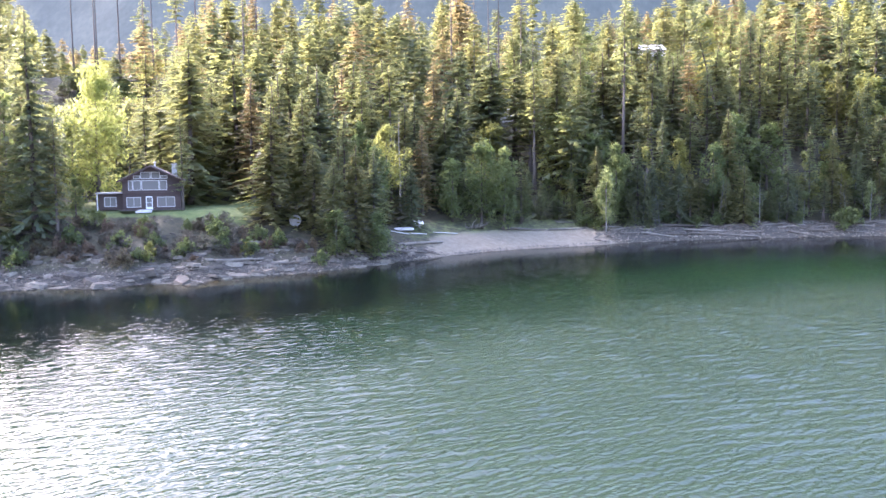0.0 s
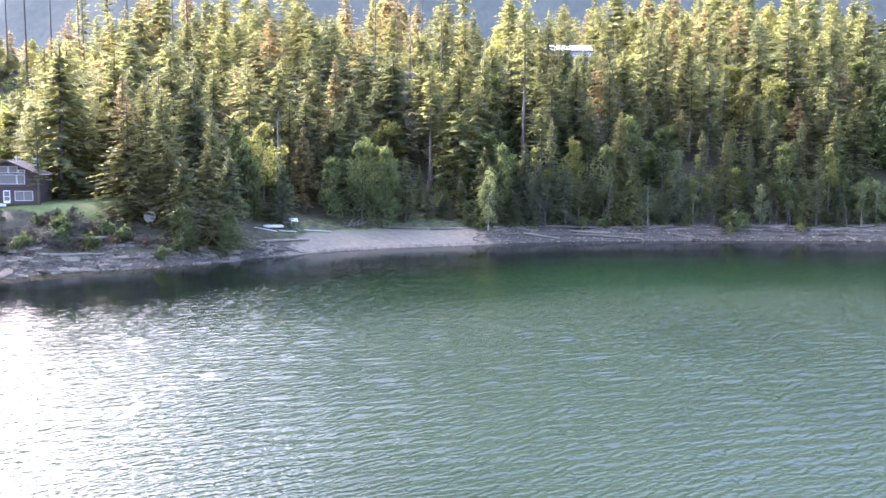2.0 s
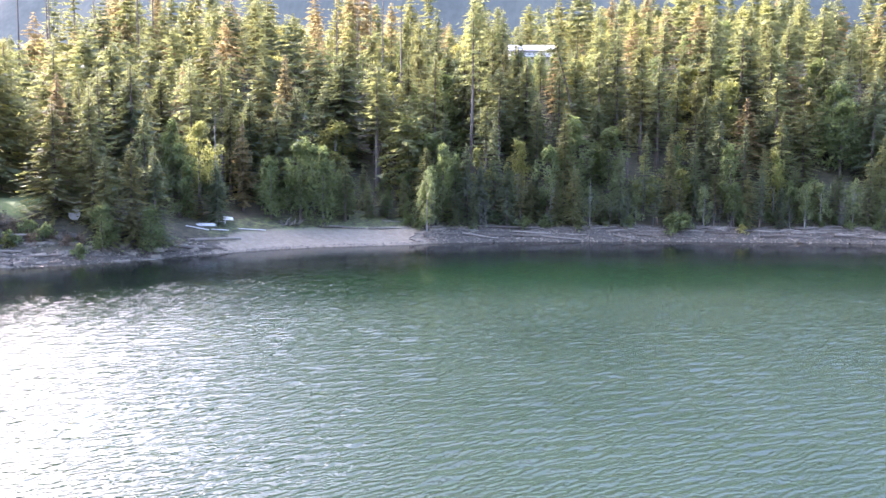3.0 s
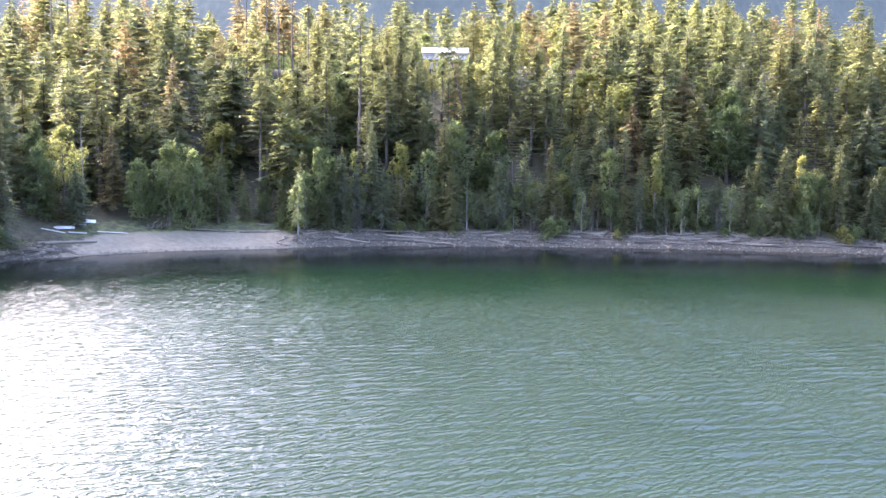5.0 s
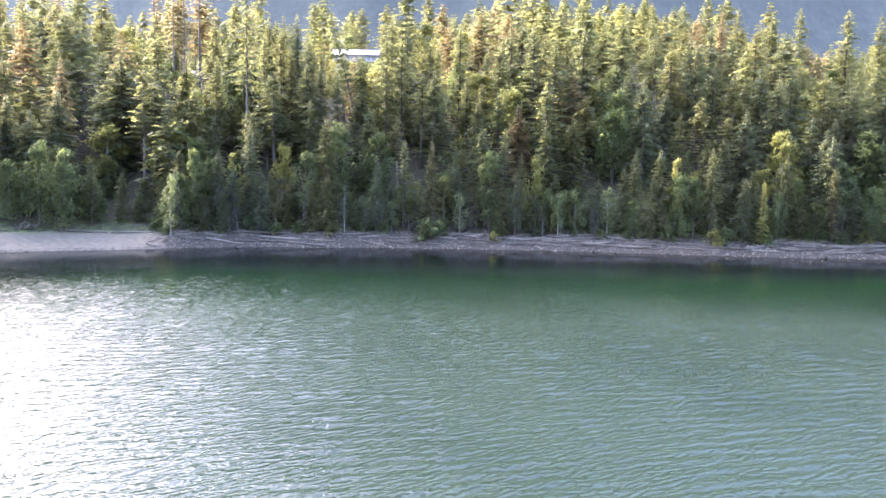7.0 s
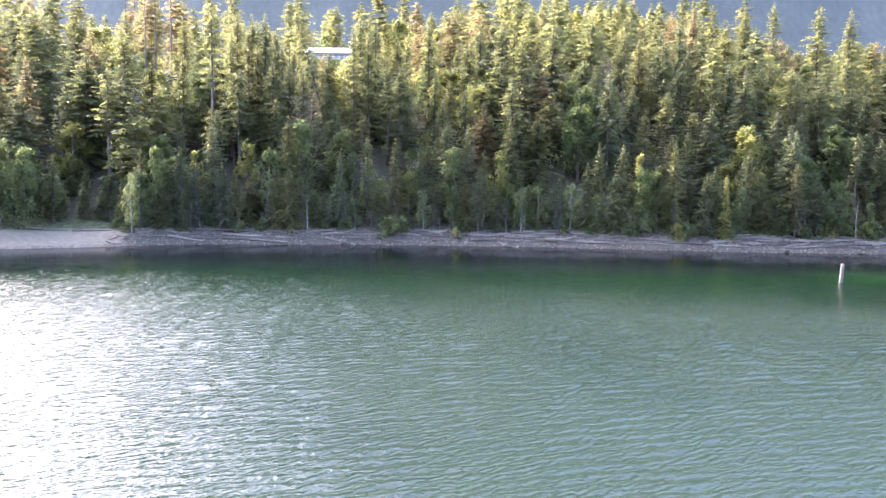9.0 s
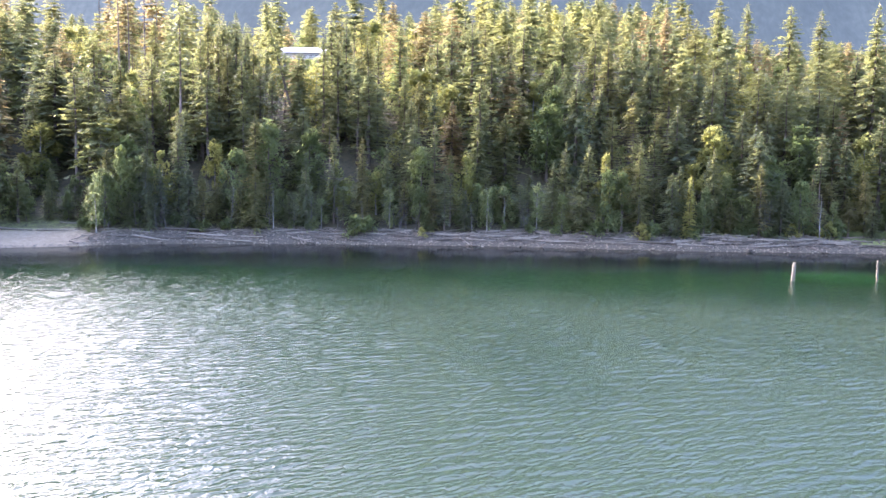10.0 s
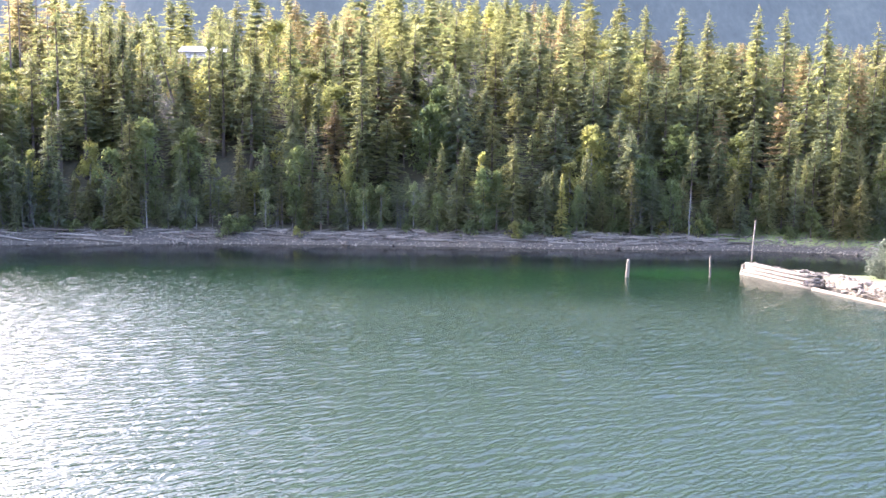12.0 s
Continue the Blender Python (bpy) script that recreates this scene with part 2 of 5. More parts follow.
for name, c in layers:
    a = n.new("ShaderNodeAttribute"); a.attribute_name = name
    h = n.new("ShaderNodeMath"); h.operation = "MULTIPLY_ADD"; h.inputs[1].default_value = 0.8; h.inputs[2].default_value = -0.4
    l.new(mid.outputs[0], h.inputs[0])
    s = n.new("ShaderNodeMath"); s.operation = "ADD"; s.use_clamp = True
    l.new(a.outputs["Fac"], s.inputs[0]); l.new(h.outputs[0], s.inputs[1])
    st = n.new("ShaderNodeMapRange"); st.interpolation_type = "SMOOTHSTEP"
    st.inputs[1].default_value, st.inputs[2].default_value = 0.3, 0.7
    l.new(s.outputs[0], st.inputs[0])
    mx = n.new("ShaderNodeMix"); mx.data_type = "RGBA"
    l.new(st.outputs[0], mx.inputs[0]); l.new(col, mx.inputs[6]); l.new(c, mx.inputs[7])
    col = mx.outputs[2]
l.new(col, p.inputs["Base Color"])
p.inputs["Roughness"].default_value = 0.95
bp = node(n, "ShaderNodeBump", Strength=0.7, Distance=0.12)
l.new(fine.outputs[0], bp.inputs["Height"])
l.new(bp.outputs[0], p.inputs["Normal"])

land, GX, GY = grid("ground", lines((-4000, -400, 300), (-400, -100, 20), (-100, 250, 1.5), (250, 500, 20), (500, 4000, 300)),
                    lines((-1500, 30, 90), (30, 75, 3), (75, 225, 1.2), (225, 500, 8), (500, 3200, 90)), ground, M_GROUND)
tagged(land, "wooded lakeside ground with beach, gravel and banks", "ground", kind="structure")
GS = GY - shore(GX)
beach_zone = smooth(GX, -6, 2) * (1 - smooth(GX, 14, 36))
SPIT = smooth(GX - (138.4 + (99 - GY) * 0.193), 0, 1.4) * (GY < 99.5) * (GX > 137)
rocky = smooth(-GX, 6, 12)
attribute(land, "gravel_mask", SPIT * 0.3 * (1 - smooth(GX, 147, 150)) + (smooth(GS, -3, -1) * (1 - smooth(GS, 4 - 2 * rocky, 7 + rocky))) * (1 - 0.4 * beach_zone) * (1 - 0.3 * rocky))
attribute(land, "sand_mask", SPIT * 0.5 * (1 - smooth(GX, 147, 150)) + beach_zone * smooth(GS, -4, -0.5) * (1 - smooth(GS, 8, 11)))
lawn = smooth(-GX, 22, 27) * (1 - smooth(-GX, 50, 54)) * smooth(GY, 99, 102) * (1 - smooth(GY, 116, 120))
glade = smooth(GY, 150, 165) * (1 - smooth(GY, 215, 240)) * 0.3
attribute(land, "grass_mask", np.maximum(np.maximum(lawn, SPIT * smooth(GX, 145, 148)), np.maximum(glade, 0.6 * smooth(GX, 144, 152) * smooth(GS, 1.5, 2.5) * (1 - smooth(GS, 6, 8)) + 0.4 * smooth(GX, 80, 100) * smooth(GS, 3.0, 4.5) * (1 - smooth(GS, 7, 9)) + 0.45 * smooth(GX, -9, -4) * smooth(GS, 6, 9) * (1 - smooth(GS, 16, 20)))))
attribute(land, "bed_mask", (1 - smooth(GS, -3, -0.8)) * (1 - SPIT))

# ---- water ----
M_WATER, n, l, p = material("lake_water")
dep = n.new("ShaderNodeAttribute"); dep.attribute_name = "depth"
mr = n.new("ShaderNodeMapRange"); mr.inputs[2].default_value = 15.0
l.new(dep.outputs["Fac"], mr.inputs[0])
co = n.new("ShaderNodeTexCoord")
cloud = node(n, "ShaderNodeTexNoise", Scale=0.05, Detail=4.0)
l.new(co.outputs["Object"], cloud.inputs["Vector"])
ad = n.new("ShaderNodeMath"); ad.operation = "MULTIPLY_ADD"; ad.inputs[1].default_value = 0.24
l.new(cloud.outputs[0], ad.inputs[0])
sb = n.new("ShaderNodeMath"); sb.operation = "ADD"; sb.inputs[1].default_value = -0.12
l.new(mr.outputs[0], sb.inputs[0]); l.new(sb.outputs[0], ad.inputs[2])
# dark middle stops paint the wood's shade on the near-shore water
r = ramp(n, [(0.0, (0.040, 0.034, 0.016)), (0.05, (0.018, 0.018, 0.009)), (0.11, (0.005, 0.008, 0.005)), (0.19, (0.002, 0.004, 0.0035)), (0.58, (0.0012, 0.0026, 0.0026)), (0.70, (0.0028, 0.0085, 0.0048)), (0.85, (0.0050, 0.0130, 0.0075)), (1.0, (0.0165, 0.0280, 0.0185))])
l.new(ad.outputs[0], r.inputs[0])
body = n.new("ShaderNodeBsdfDiffuse")
# patches of sunlit green are put into the water's own colour
sunlit_green = n.new("ShaderNodeAttribute"); sunlit_green.attribute_name = "sunlit_green"
bed = n.new("ShaderNodeMix"); bed.data_type = "RGBA"; bed.inputs[7].default_value = (0.005, 0.026, 0.006, 1)
l.new(sunlit_green.outputs["Fac"], bed.inputs[0]); l.new(r.outputs[0], bed.inputs[6])
l.new(bed.outputs[2], body.inputs["Color"])
mirror = n.new("ShaderNodeBsdfGlossy")
level = node(n, "ShaderNodeFresnel", IOR=1.333)
lustre = n.new("ShaderNodeMath"); lustre.operation = "MINIMUM"; lustre.inputs[1].default_value = 0.7
l.new(level.outputs[0], lustre.inputs[0])
wet = n.new("ShaderNodeMixShader")
l.new(lustre.outputs[0], wet.inputs[0]); l.new(body.outputs[0], wet.inputs[1]); l.new(mirror.outputs[0], wet.inputs[2])
n.remove(p)
heights = []
for turn, length, slope in ((34, 0.34, 0.07), (50, 0.42, 0.08), (40, 0.50, 0.09), (24, 0.60, 0.09), (58, 0.74, 0.08)):
    mp = node(n, "ShaderNodeMapping", Rotation=(0, 0, radians(-turn)))
    l.new(co.outputs["Object"], mp.inputs[0])
    t = node(n, "ShaderNodeTexWave", Scale=0.314 / length, Distortion=7.0, Detail=2.0)
    t.inputs["Detail Scale"].default_value = 1.1
    t.inputs["Detail Roughness"].default_value = 0.6
    t.inputs["Phase Offset"].default_value = turn * 1.7
    t.bands_direction = "Y"
    l.new(mp.outputs[0], t.inputs["Vector"])
    w = n.new("ShaderNodeMath"); w.operation = "MULTIPLY"; w.inputs[1].default_value = slope * length / 3.14
    l.new(t.outputs["Fac"], w.inputs[0])
    heights.append(w)
t = node(n, "ShaderNodeTexNoise", Scale=5.0, Detail=2.0)
l.new(co.outputs["Object"], t.inputs["Vector"])
w = n.new("ShaderNodeMath"); w.operation = "MULTIPLY"; w.inputs[1].default_value = 0.035
l.new(t.outputs[0], w.inputs[0])
h2 = w
for w in heights:
    add = n.new("ShaderNodeMath"); add.operation = "ADD"
    l.new(h2.outputs[0], add.inputs[0]); l.new(w.outputs[0], add.inputs[1])
    h2 = add
lee = n.new("ShaderNodeAttribute"); lee.attribute_name = "wind"
wv = n.new("ShaderNodeMath"); wv.operation = "MULTIPLY"
l.new(h2.outputs[0], wv.inputs[0]); l.new(lee.outputs["Fac"], wv.inputs[1])
rg = n.new("ShaderNodeMapRange"); rg.inputs[3].default_value, rg.inputs[4].default_value = 0.012, 0.035
l.new(lee.outputs["Fac"], rg.inputs[0]); l.new(rg.outputs[0], mirror.inputs["Roughness"])
bp = node(n, "ShaderNodeBump", Strength=1.0, Distance=1.0)
l.new(wv.outputs[0], bp.inputs["Height"])
l.new(bp.outputs[0], mirror.inputs["Normal"])
l.new(bp.outputs[0], level.inputs["Normal"])
tb = n.new("ShaderNodeBsdfTransparent")
sh = n.new("ShaderNodeMapRange"); sh.inputs[2].default_value = 0.7; sh.inputs[3].default_value = 0.35; sh.inputs[4].default_value = 0.0
l.new(dep.outputs["Fac"], sh.inputs[0])
ms = n.new("ShaderNodeMixShader")
l.new(sh.outputs[0], ms.inputs[0]); l.new(wet.outputs[0], ms.inputs[1]); l.new(tb.outputs[0], ms.inputs[2])
l.new(ms.outputs[0], n["Material Output"].inputs["Surface"])


def wind(x, y):
    """How freely the wind ruffles the lake: calm under the shore, open farther out."""
    out = (shore(x) - y) * UNIT
    return np.interp(out, (0, 20, 32, 50, 80, 125), (0.06, 0.09, 0.34, 0.64, 0.88, 0.98))


def waves(x, y):
    """Wind ripples of many lengths, running mostly square to the shore; heights in plan units."""
    r = np.random.default_rng(31)
    z = np.zeros_like(x)
    for k in range(44):
        long = 0.75 * (1.7 / 0.75) ** r.uniform() / UNIT
        a = radians(-90 + 30) + r.normal(0, 0.34)
        slope = 0.034 * r.uniform(0.7, 1.3)
        q = 2 * math.pi / long
        z += slope / q * np.sin(q * (x * math.cos(a) + y * math.sin(a)) + r.uniform(0, 6.28))
    swell = smooth(y, 26, 30) * (1 - smooth(y, 100, 104)) * smooth(x, -64, -58) * (1 - smooth(x, 174, 180))
    return z * wind(x, y) * swell


lake, WX, WY = grid("water", lines((-4000, -400, 300), (-400, -64, 24), (-64, 180, 0.48), (180, 500, 16), (500, 4000, 300)),
                    lines((-1500, 26, 70), (26, 62, 0.2), (62, 104, 0.28), (104, 116, 0.5), (116, 142, 1.2)), waves, M_WATER)
attribute(lake, "depth", UNIT * np.maximum(0, -ground(WX, WY)))
attribute(lake, "wind", wind(WX, WY))
# where that sunlit green is painted: off the breakwater and along mid-lake
attribute(lake, "sunlit_green", np.minimum(1, 0.8 * np.exp(-((WX - 131) / 10) ** 2 - ((WY - 99) / 6) ** 2) + 0.25 * np.exp(-((WX - 105) / 24) ** 2 - ((WY - 92) / 12) ** 2) + 0.22 * np.exp(-((WX - 40) / 28) ** 2 - ((WY - 86) / 14) ** 2)))
tagged(lake, "rippled green lake water under tree shade", "water", kind="structure")

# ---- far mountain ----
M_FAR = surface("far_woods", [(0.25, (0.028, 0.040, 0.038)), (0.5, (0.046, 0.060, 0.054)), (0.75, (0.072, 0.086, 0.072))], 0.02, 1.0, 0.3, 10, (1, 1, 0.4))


def ridge(x, y):
    # unseen upper slope added to darken the lake's reflection, lower towards the sun
    crest = 280 + 250 * smooth(x, -620, 50) + 45 * np.sin(x * 0.004 + 1) + 25 * np.sin(x * 0.011) + 9 * np.sin(x * 0.05 + 2)
    return -20 + crest * smooth(y, 540, 1000)


# faint pale emission puts the haze of distance into the mountainside
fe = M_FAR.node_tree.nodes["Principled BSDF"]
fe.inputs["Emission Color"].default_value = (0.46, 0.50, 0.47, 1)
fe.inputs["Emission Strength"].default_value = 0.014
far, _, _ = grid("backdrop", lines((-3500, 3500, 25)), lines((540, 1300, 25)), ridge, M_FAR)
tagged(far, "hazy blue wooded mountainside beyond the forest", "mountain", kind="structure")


# ---- trees ----
def basis(d):
    """Two unit directions square to each row of d."""
    up = np.where(np.abs(d[:, 2:3]) > 0.9, np.array([[1.0, 0, 0]]), np.array([[0, 0, 1.0]]))
    a = np.cross(d, up)
    a /= np.linalg.norm(a, axis=1, keepdims=True)
    return a, np.cross(a, d)


def conifer_crown(r, height, radius, start, gap, droop, ragged=0.25, spray=0.55, power=0.8, bare=0.15):
    """Triangles of a conifer's sprays: whorls of branches, each with sprays to both sides."""
    tris = []
    z = start * height
    while z < height * 0.985:
        u = (z - start * height) / (height * (1 - start))
        boughs = []
        reach = radius * ((1 - u) ** power) * min(1.0, 0.8 + 2.0 * u) + 0.05
        count = int(r.integers(7, 11)) if reach > 1.2 else 5
        a0 = r.uniform(0, 6.28)
        for k in range(count):
            if r.uniform() < bare:
                continue
            a = a0 + 6.283 * k / count + r.normal(0, 0.25)
            long = reach * r.uniform(1 - ragged * 1.6, 1 + ragged)
            out = np.array([math.cos(a), math.sin(a), 0.0])
            size = spray * (0.30 + 0.70 * min(1.0, reach / (0.55 * radius)))
            steps = max(2, int(long / (size * 0.68)))
            f = (np.arange(steps) + r.uniform(0.3, 0.9, steps)) / steps
            lift = (0.25 * u) - droop * (1 - 0.5 * u)
            if reach > 0.5:
                w = min(r.uniform(0.22, 0.38), 0.62 / long)
                tip = z + long * (lift - 0.2 * droop) * 0.6
                boughs.append([(0, 0, z + 0.12), (0.62 * long * math.cos(a - w), 0.62 * long * math.sin(a - w), tip + r.normal(0, 0.12)),
                               (0.72 * long * math.cos(a + w), 0.72 * long * math.sin(a + w), tip + r.normal(0, 0.12))])
            pts = out * (f * long)[:, None]
            pts[:, 2] = z + r.uniform(-0.2, 0.2) + long * (lift * f - 0.25 * droop * f * f)
            for side in (-1, 1):
                sd = np.array([-out[1], out[0], 0]) * side
                d = out * 0.75 + sd * r.uniform(0.4, 1.0, (steps, 1)) + np.array([0, 0, 1.0]) * r.normal(-0.2, 0.17, (steps, 1))
                d /= np.linalg.norm(d, axis=1, keepdims=True)
                ln = (size * (1.15 - 0.5 * f) * r.uniform(0.7, 1.3, steps))[:, None]
                w, _ = basis(d)
                w = w + np.array([0, 0, 1.0]) * r.normal(0, 0.7, (steps, 1))
                tris.append(np.stack([pts - w * ln * 0.27, pts + w * ln * 0.27, pts + d * ln], 1))
        if boughs:
            tris.append(np.array(boughs))
        z += gap * r.uniform(0.7, 1.3) * (1 - 0.6 * u)
    top = np.array([[0, 0, height * 1.01]])
    tris.append(np.stack([top + [[-0.1, 0, -1.0]], top + [[0.1, 0.05, -1.0]], top], 1))
    return np.concatenate(tris)


def leafy_crown(r, height, radius, start, count, lobes=9, leaf=0.42, squeeze=1.0):
    """Triangles of a broad crown: leaves on and inside uneven lobes."""
    tris = []
    mid, half = height * (1 + start) / 2, height * (1 - start) / 2
    lobes = lobes * 2
    for k in range(lobes):
        a, q = r.uniform(0, 6.28), r.uniform(-0.95, 0.95)
        rr = radius * 0.8 * (1 - max(0, q) ** 1.5 * 0.85) * r.uniform(0.25, 1.1)
        c = np.array([rr * math.cos(a), rr * math.sin(a), mid + q * half * 0.9 + r.normal(0, 0.04) * half])
        size = radius * r.uniform(0.2, 0.46) * (1.0 - 0.35 * max(0, q))
        m = count // lobes
        d = r.normal(size=(m, 3))
        d /= np.linalg.norm(d, axis=1, keepdims=True)
        pts = c + d * size * (r.uniform(0.35, 1.0, (m, 1)) ** 0.4) * np.array([1, 1, squeeze]) * r.uniform(0.85, 1.15, (m, 1))
        e = d * 0.5 + r.normal(0, 0.7, (m, 3)) + np.array([0, 0, -0.2])
        e /= np.linalg.norm(e, axis=1, keepdims=True)
        w, _ = basis(e)
        ln = leaf * r.uniform(0.6, 1.3, (m, 1))
        tris.append(np.stack([pts - w * ln * 0.36, pts + w * ln * 0.36, pts + e * ln], 1))
    return np.concatenate(tris)


def tube(points, radii, sides=6):
    """A tapered tube along points: vertices and faces."""
    V, F = [], []
    for i, (q, rad) in enumerate(zip(points, radii)):
        d = Vector(points[min(i + 1, len(points) - 1)]) - Vector(points[max(i - 1, 0)])
        x = d.normalized().orthogonal()
        if i and x.dot(last) < 0:
            x = -x
        last = x
        y = d.normalized().cross(x)
        for k in range(sides):
            a = 6.2832 * k / sides
            V.append(tuple(Vector(q) + (x * math.cos(a) + y * math.sin(a)) * rad))
    for i in range(len(points) - 1):
        for k in range(sides):
            j = (k + 1) % sides
            F.append((i * sides + k, i * sides + j, (i + 1) * sides + j, (i + 1) * sides + k))
    F.append(tuple(range(sides - 1, -1, -1)))
    F.append(tuple(range((len(points) - 1) * sides, len(points) * sides)))
    return V, F


def trunk_shape(r, height, thick, limbs=0, start=0.3, spread=2.0, lean=0.0):
    k = 5
    pts = [(lean * height * (i / k) ** 1.2 + r.normal(0, 0.03) * i, r.normal(0, 0.03) * i, -0.6 + (height + 0.6) * i / k) for i in range(k + 1)]
    V, F = tube(pts, [thick * (1.25 if i == 0 else 1 - 0.93 * i / k) for i in range(k + 1)], 6)
    for j in range(limbs):
        f = start + (0.9 - start) * j / max(1, limbs)
        a = r.uniform(0, 6.28)
        base = Vector((lean * height * f, 0, height * f))
        ln = spread * (1 - 0.6 * f) * r.uniform(0.7, 1.1)
        tip = base + Vector((math.cos(a) * ln, math.sin(a) * ln, ln * r.uniform(0.2, 0.9)))
        v2, f2 = tube([base, base.lerp(tip, 0.5) + Vector((0, 0, -0.1)), tip], [thick * 0.4 * (1 - f), thick * 0.22 * (1 - f), 0.02], 4)
        F += [tuple(i + len(V) for i in q) for q in f2]
        V += v2
    return V, F


def soup(name, tris, mat):
    me = bpy.data.meshes.new(name)
    k = len(tris)
    me.vertices.add(3 * k); me.loops.add(3 * k); me.polygons.add(k)
    me.vertices.foreach_set("co", np.asarray(tris, np.float32).ravel())
    me.loops.foreach_set("vertex_index", np.arange(3 * k, dtype=np.int32))
    me.polygons.foreach_set("loop_start", np.arange(0, 3 * k, 3, dtype=np.int32))
    me.materials.append(mat)
    me.update(calc_edges=True)
    return me


SPECIES = {}


def species(key, name, crown, trunk, leaf_mat, bark_mat, label, category):
    """Keeps one model of a tree: an Empty with trunk and crown, far below ground until it is copied."""
    base = thing(name, pose(0, 0, -900), label, category)
    t = mesh_object("trunk", trunk[0], trunk[1], bark_mat, base, smooth_shade=True)
    if crown is not None:
        c = new("crown", soup("crown", crown, leaf_mat))
        c.parent = base
    SPECIES[key] = (base, crown, leaf_mat, t)
    return base


def tree_at(key, x, y, scale=1.0, turn=0.0, tall=1.0, z=None, label="", group="", tilt=0.0):
    base = SPECIES[key][0]
    h = UNIT * float(ground(x, y)) if z is None else z
    ob = copy_thing(base, pose(UNIT * x, UNIT * y, h - 0.15, tilt, 0, turn) @ Matrix.Diagonal((scale, scale, scale * tall, 1)))
    return tagged(ob, label, "", group)


for i, (hgt, rad, st, gap, dr, rag, sp, po) in enumerate((
        (25, 5.2, 0.03, 0.88, 0.26, 0.36, 0.85, 0.72), (26, 4.4, 0.12, 0.95, 0.14, 0.45, 0.80, 0.6), (24, 5.8, 0.02, 0.86, 0.34, 0.36, 0.9, 0.85),
        (27, 3.7, 0.22, 1.0, 0.10, 0.5, 0.75, 0.52), (22, 4.8, 0.03, 0.80, 0.36, 0.36, 0.85, 0.7))):
    r = np.random.default_rng(20 + i)
    species(f"fir{i}", "fir_tree", conifer_crown(r, hgt, rad, st, gap, dr, rag, sp, po, 0.26 if i in (1, 3) else 0.15), trunk_shape(r, hgt, 0.3), M_FIR, M_BARK,
            "dark green conifer with drooping boughs on the slope", "tree")
for i in range(3):
    r = np.random.default_rng(40 + i)
    species(f"pine{i}", "pine_tree", conifer_crown(r, 30, 3.5, 0.48 - 0.12 * i, 1.05, 0.08, 0.5, 0.95, 0.5, 0.35), trunk_shape(r, 30, 0.27, 5, 0.15, 1.8), M_FIR, M_BARK,
            "tall thin conifer with a bare lower trunk", "tree")
for i in range(3):
    r = np.random.default_rng(50 + i)
    species(f"leafy{i}", "leafy_tree", leafy_crown(r, 16, 3.9 + 0.5 * i, 0.06, 2700, 13 + 2 * i, 0.60, 1.15), trunk_shape(r, 14, 0.22, 7, 0.25, 3.5), M_LEAF, M_BARK,
            "green broadleaf tree at the edge of the wood", "tree")
    species(f"aspen{i}", "aspen_tree", leafy_crown(r, 13, 2.3 + 0.3 * i, 0.12, 1500, 9, 0.46, 1.35), trunk_shape(r, 12, 0.12, 7, 0.2, 2.0), M_ASPEN, M_PALEBARK,
            "slender light green broadleaf tree with a pale trunk", "tree")
    species(f"gold{i}", "leafy_tree", leafy_crown(r, 15, 3.2 + 0.5 * i, 0.15, 2800, 11, 0.55, 1.25), trunk_shape(r, 13.5, 0.19, 6, 0.25, 3.0), M_YELLOW, M_PALEBARK,
            "broadleaf tree with yellow-green autumn leaves", "tree")
for i in range(2):
    r = np.random.default_rng(60 + i)
    species(f"rust{i}", "fir_tree", conifer_crown(r, 24, 4.6, 0.10, 0.86, 0.25, 0.42, 1.2, 0.85, 0.2), trunk_shape(r, 24, 0.26), M_BROWN, M_BARK,
            "conifer turned brown and gold", "tree")
for i in range(2):
    r = np.random.default_rng(70 + i)
    species(f"shrub{i}", "shrub", leafy_crown(r, 2.8, 1.9, 0.0, 640, 8, 0.46, 0.8), trunk_shape(r, 2.0, 0.06, 5, 0.1, 1.5), M_LEAF, M_BARK,
            "green shrub at the top of the shore", "shrub")
r = np.random.default_rng(77)
species("brush", "shrub", leafy_crown(r, 2.0, 1.7, -0.1, 560, 9, 0.34, 0.7), trunk_shape(r, 1.3, 0.05, 7, 0.05, 1.6), M_DRY, M_BARK,
        "brown dry brush on the bank", "shrub")
r = np.random.default_rng(76)
species("thicket", "shrub", leafy_crown(r, 2.2, 1.5, 0.0, 420, 8, 0.3, 0.8), trunk_shape(r, 2.1, 0.05, 16, 0.05, 1.5), M_TWIG, M_GREYBARK,
        "grey-brown half-bare thicket on the bank", "shrub")
r = np.random.default_rng(79)
species("goldshrub", "shrub", leafy_crown(r, 2.4, 1.4, 0.0, 900, 7, 0.3, 0.9), trunk_shape(r, 1.8, 0.05, 5, 0.1, 1.2), M_YELLOW, M_BARK,
        "yellow-green shrub among the shore rocks", "shrub")
r = np.random.default_rng(78)
species("maple", "maple_tree", leafy_crown(r, 22, 6.2, 0.02, 8500, 30, 0.48, 1.2), trunk_shape(r, 19, 0.32, 10, 0.15, 6.0), M_MAPLE, M_BARK,
        "large broadleaf tree with bright yellow-green leaves beside a house", "tree")
r = np.random.default_rng(83)
species("goldtop", "leafy_tree", leafy_crown(r, 17.2, 4.8, 0.32, 3400, 15, 0.5, 0.95), trunk_shape(r, 15, 0.24, 9, 0.4, 4.0), M_YELLOW, M_BARK,
        "broad-crowned tree with sunlit yellow leaves", "tree")
r = np.random.default_rng(80)
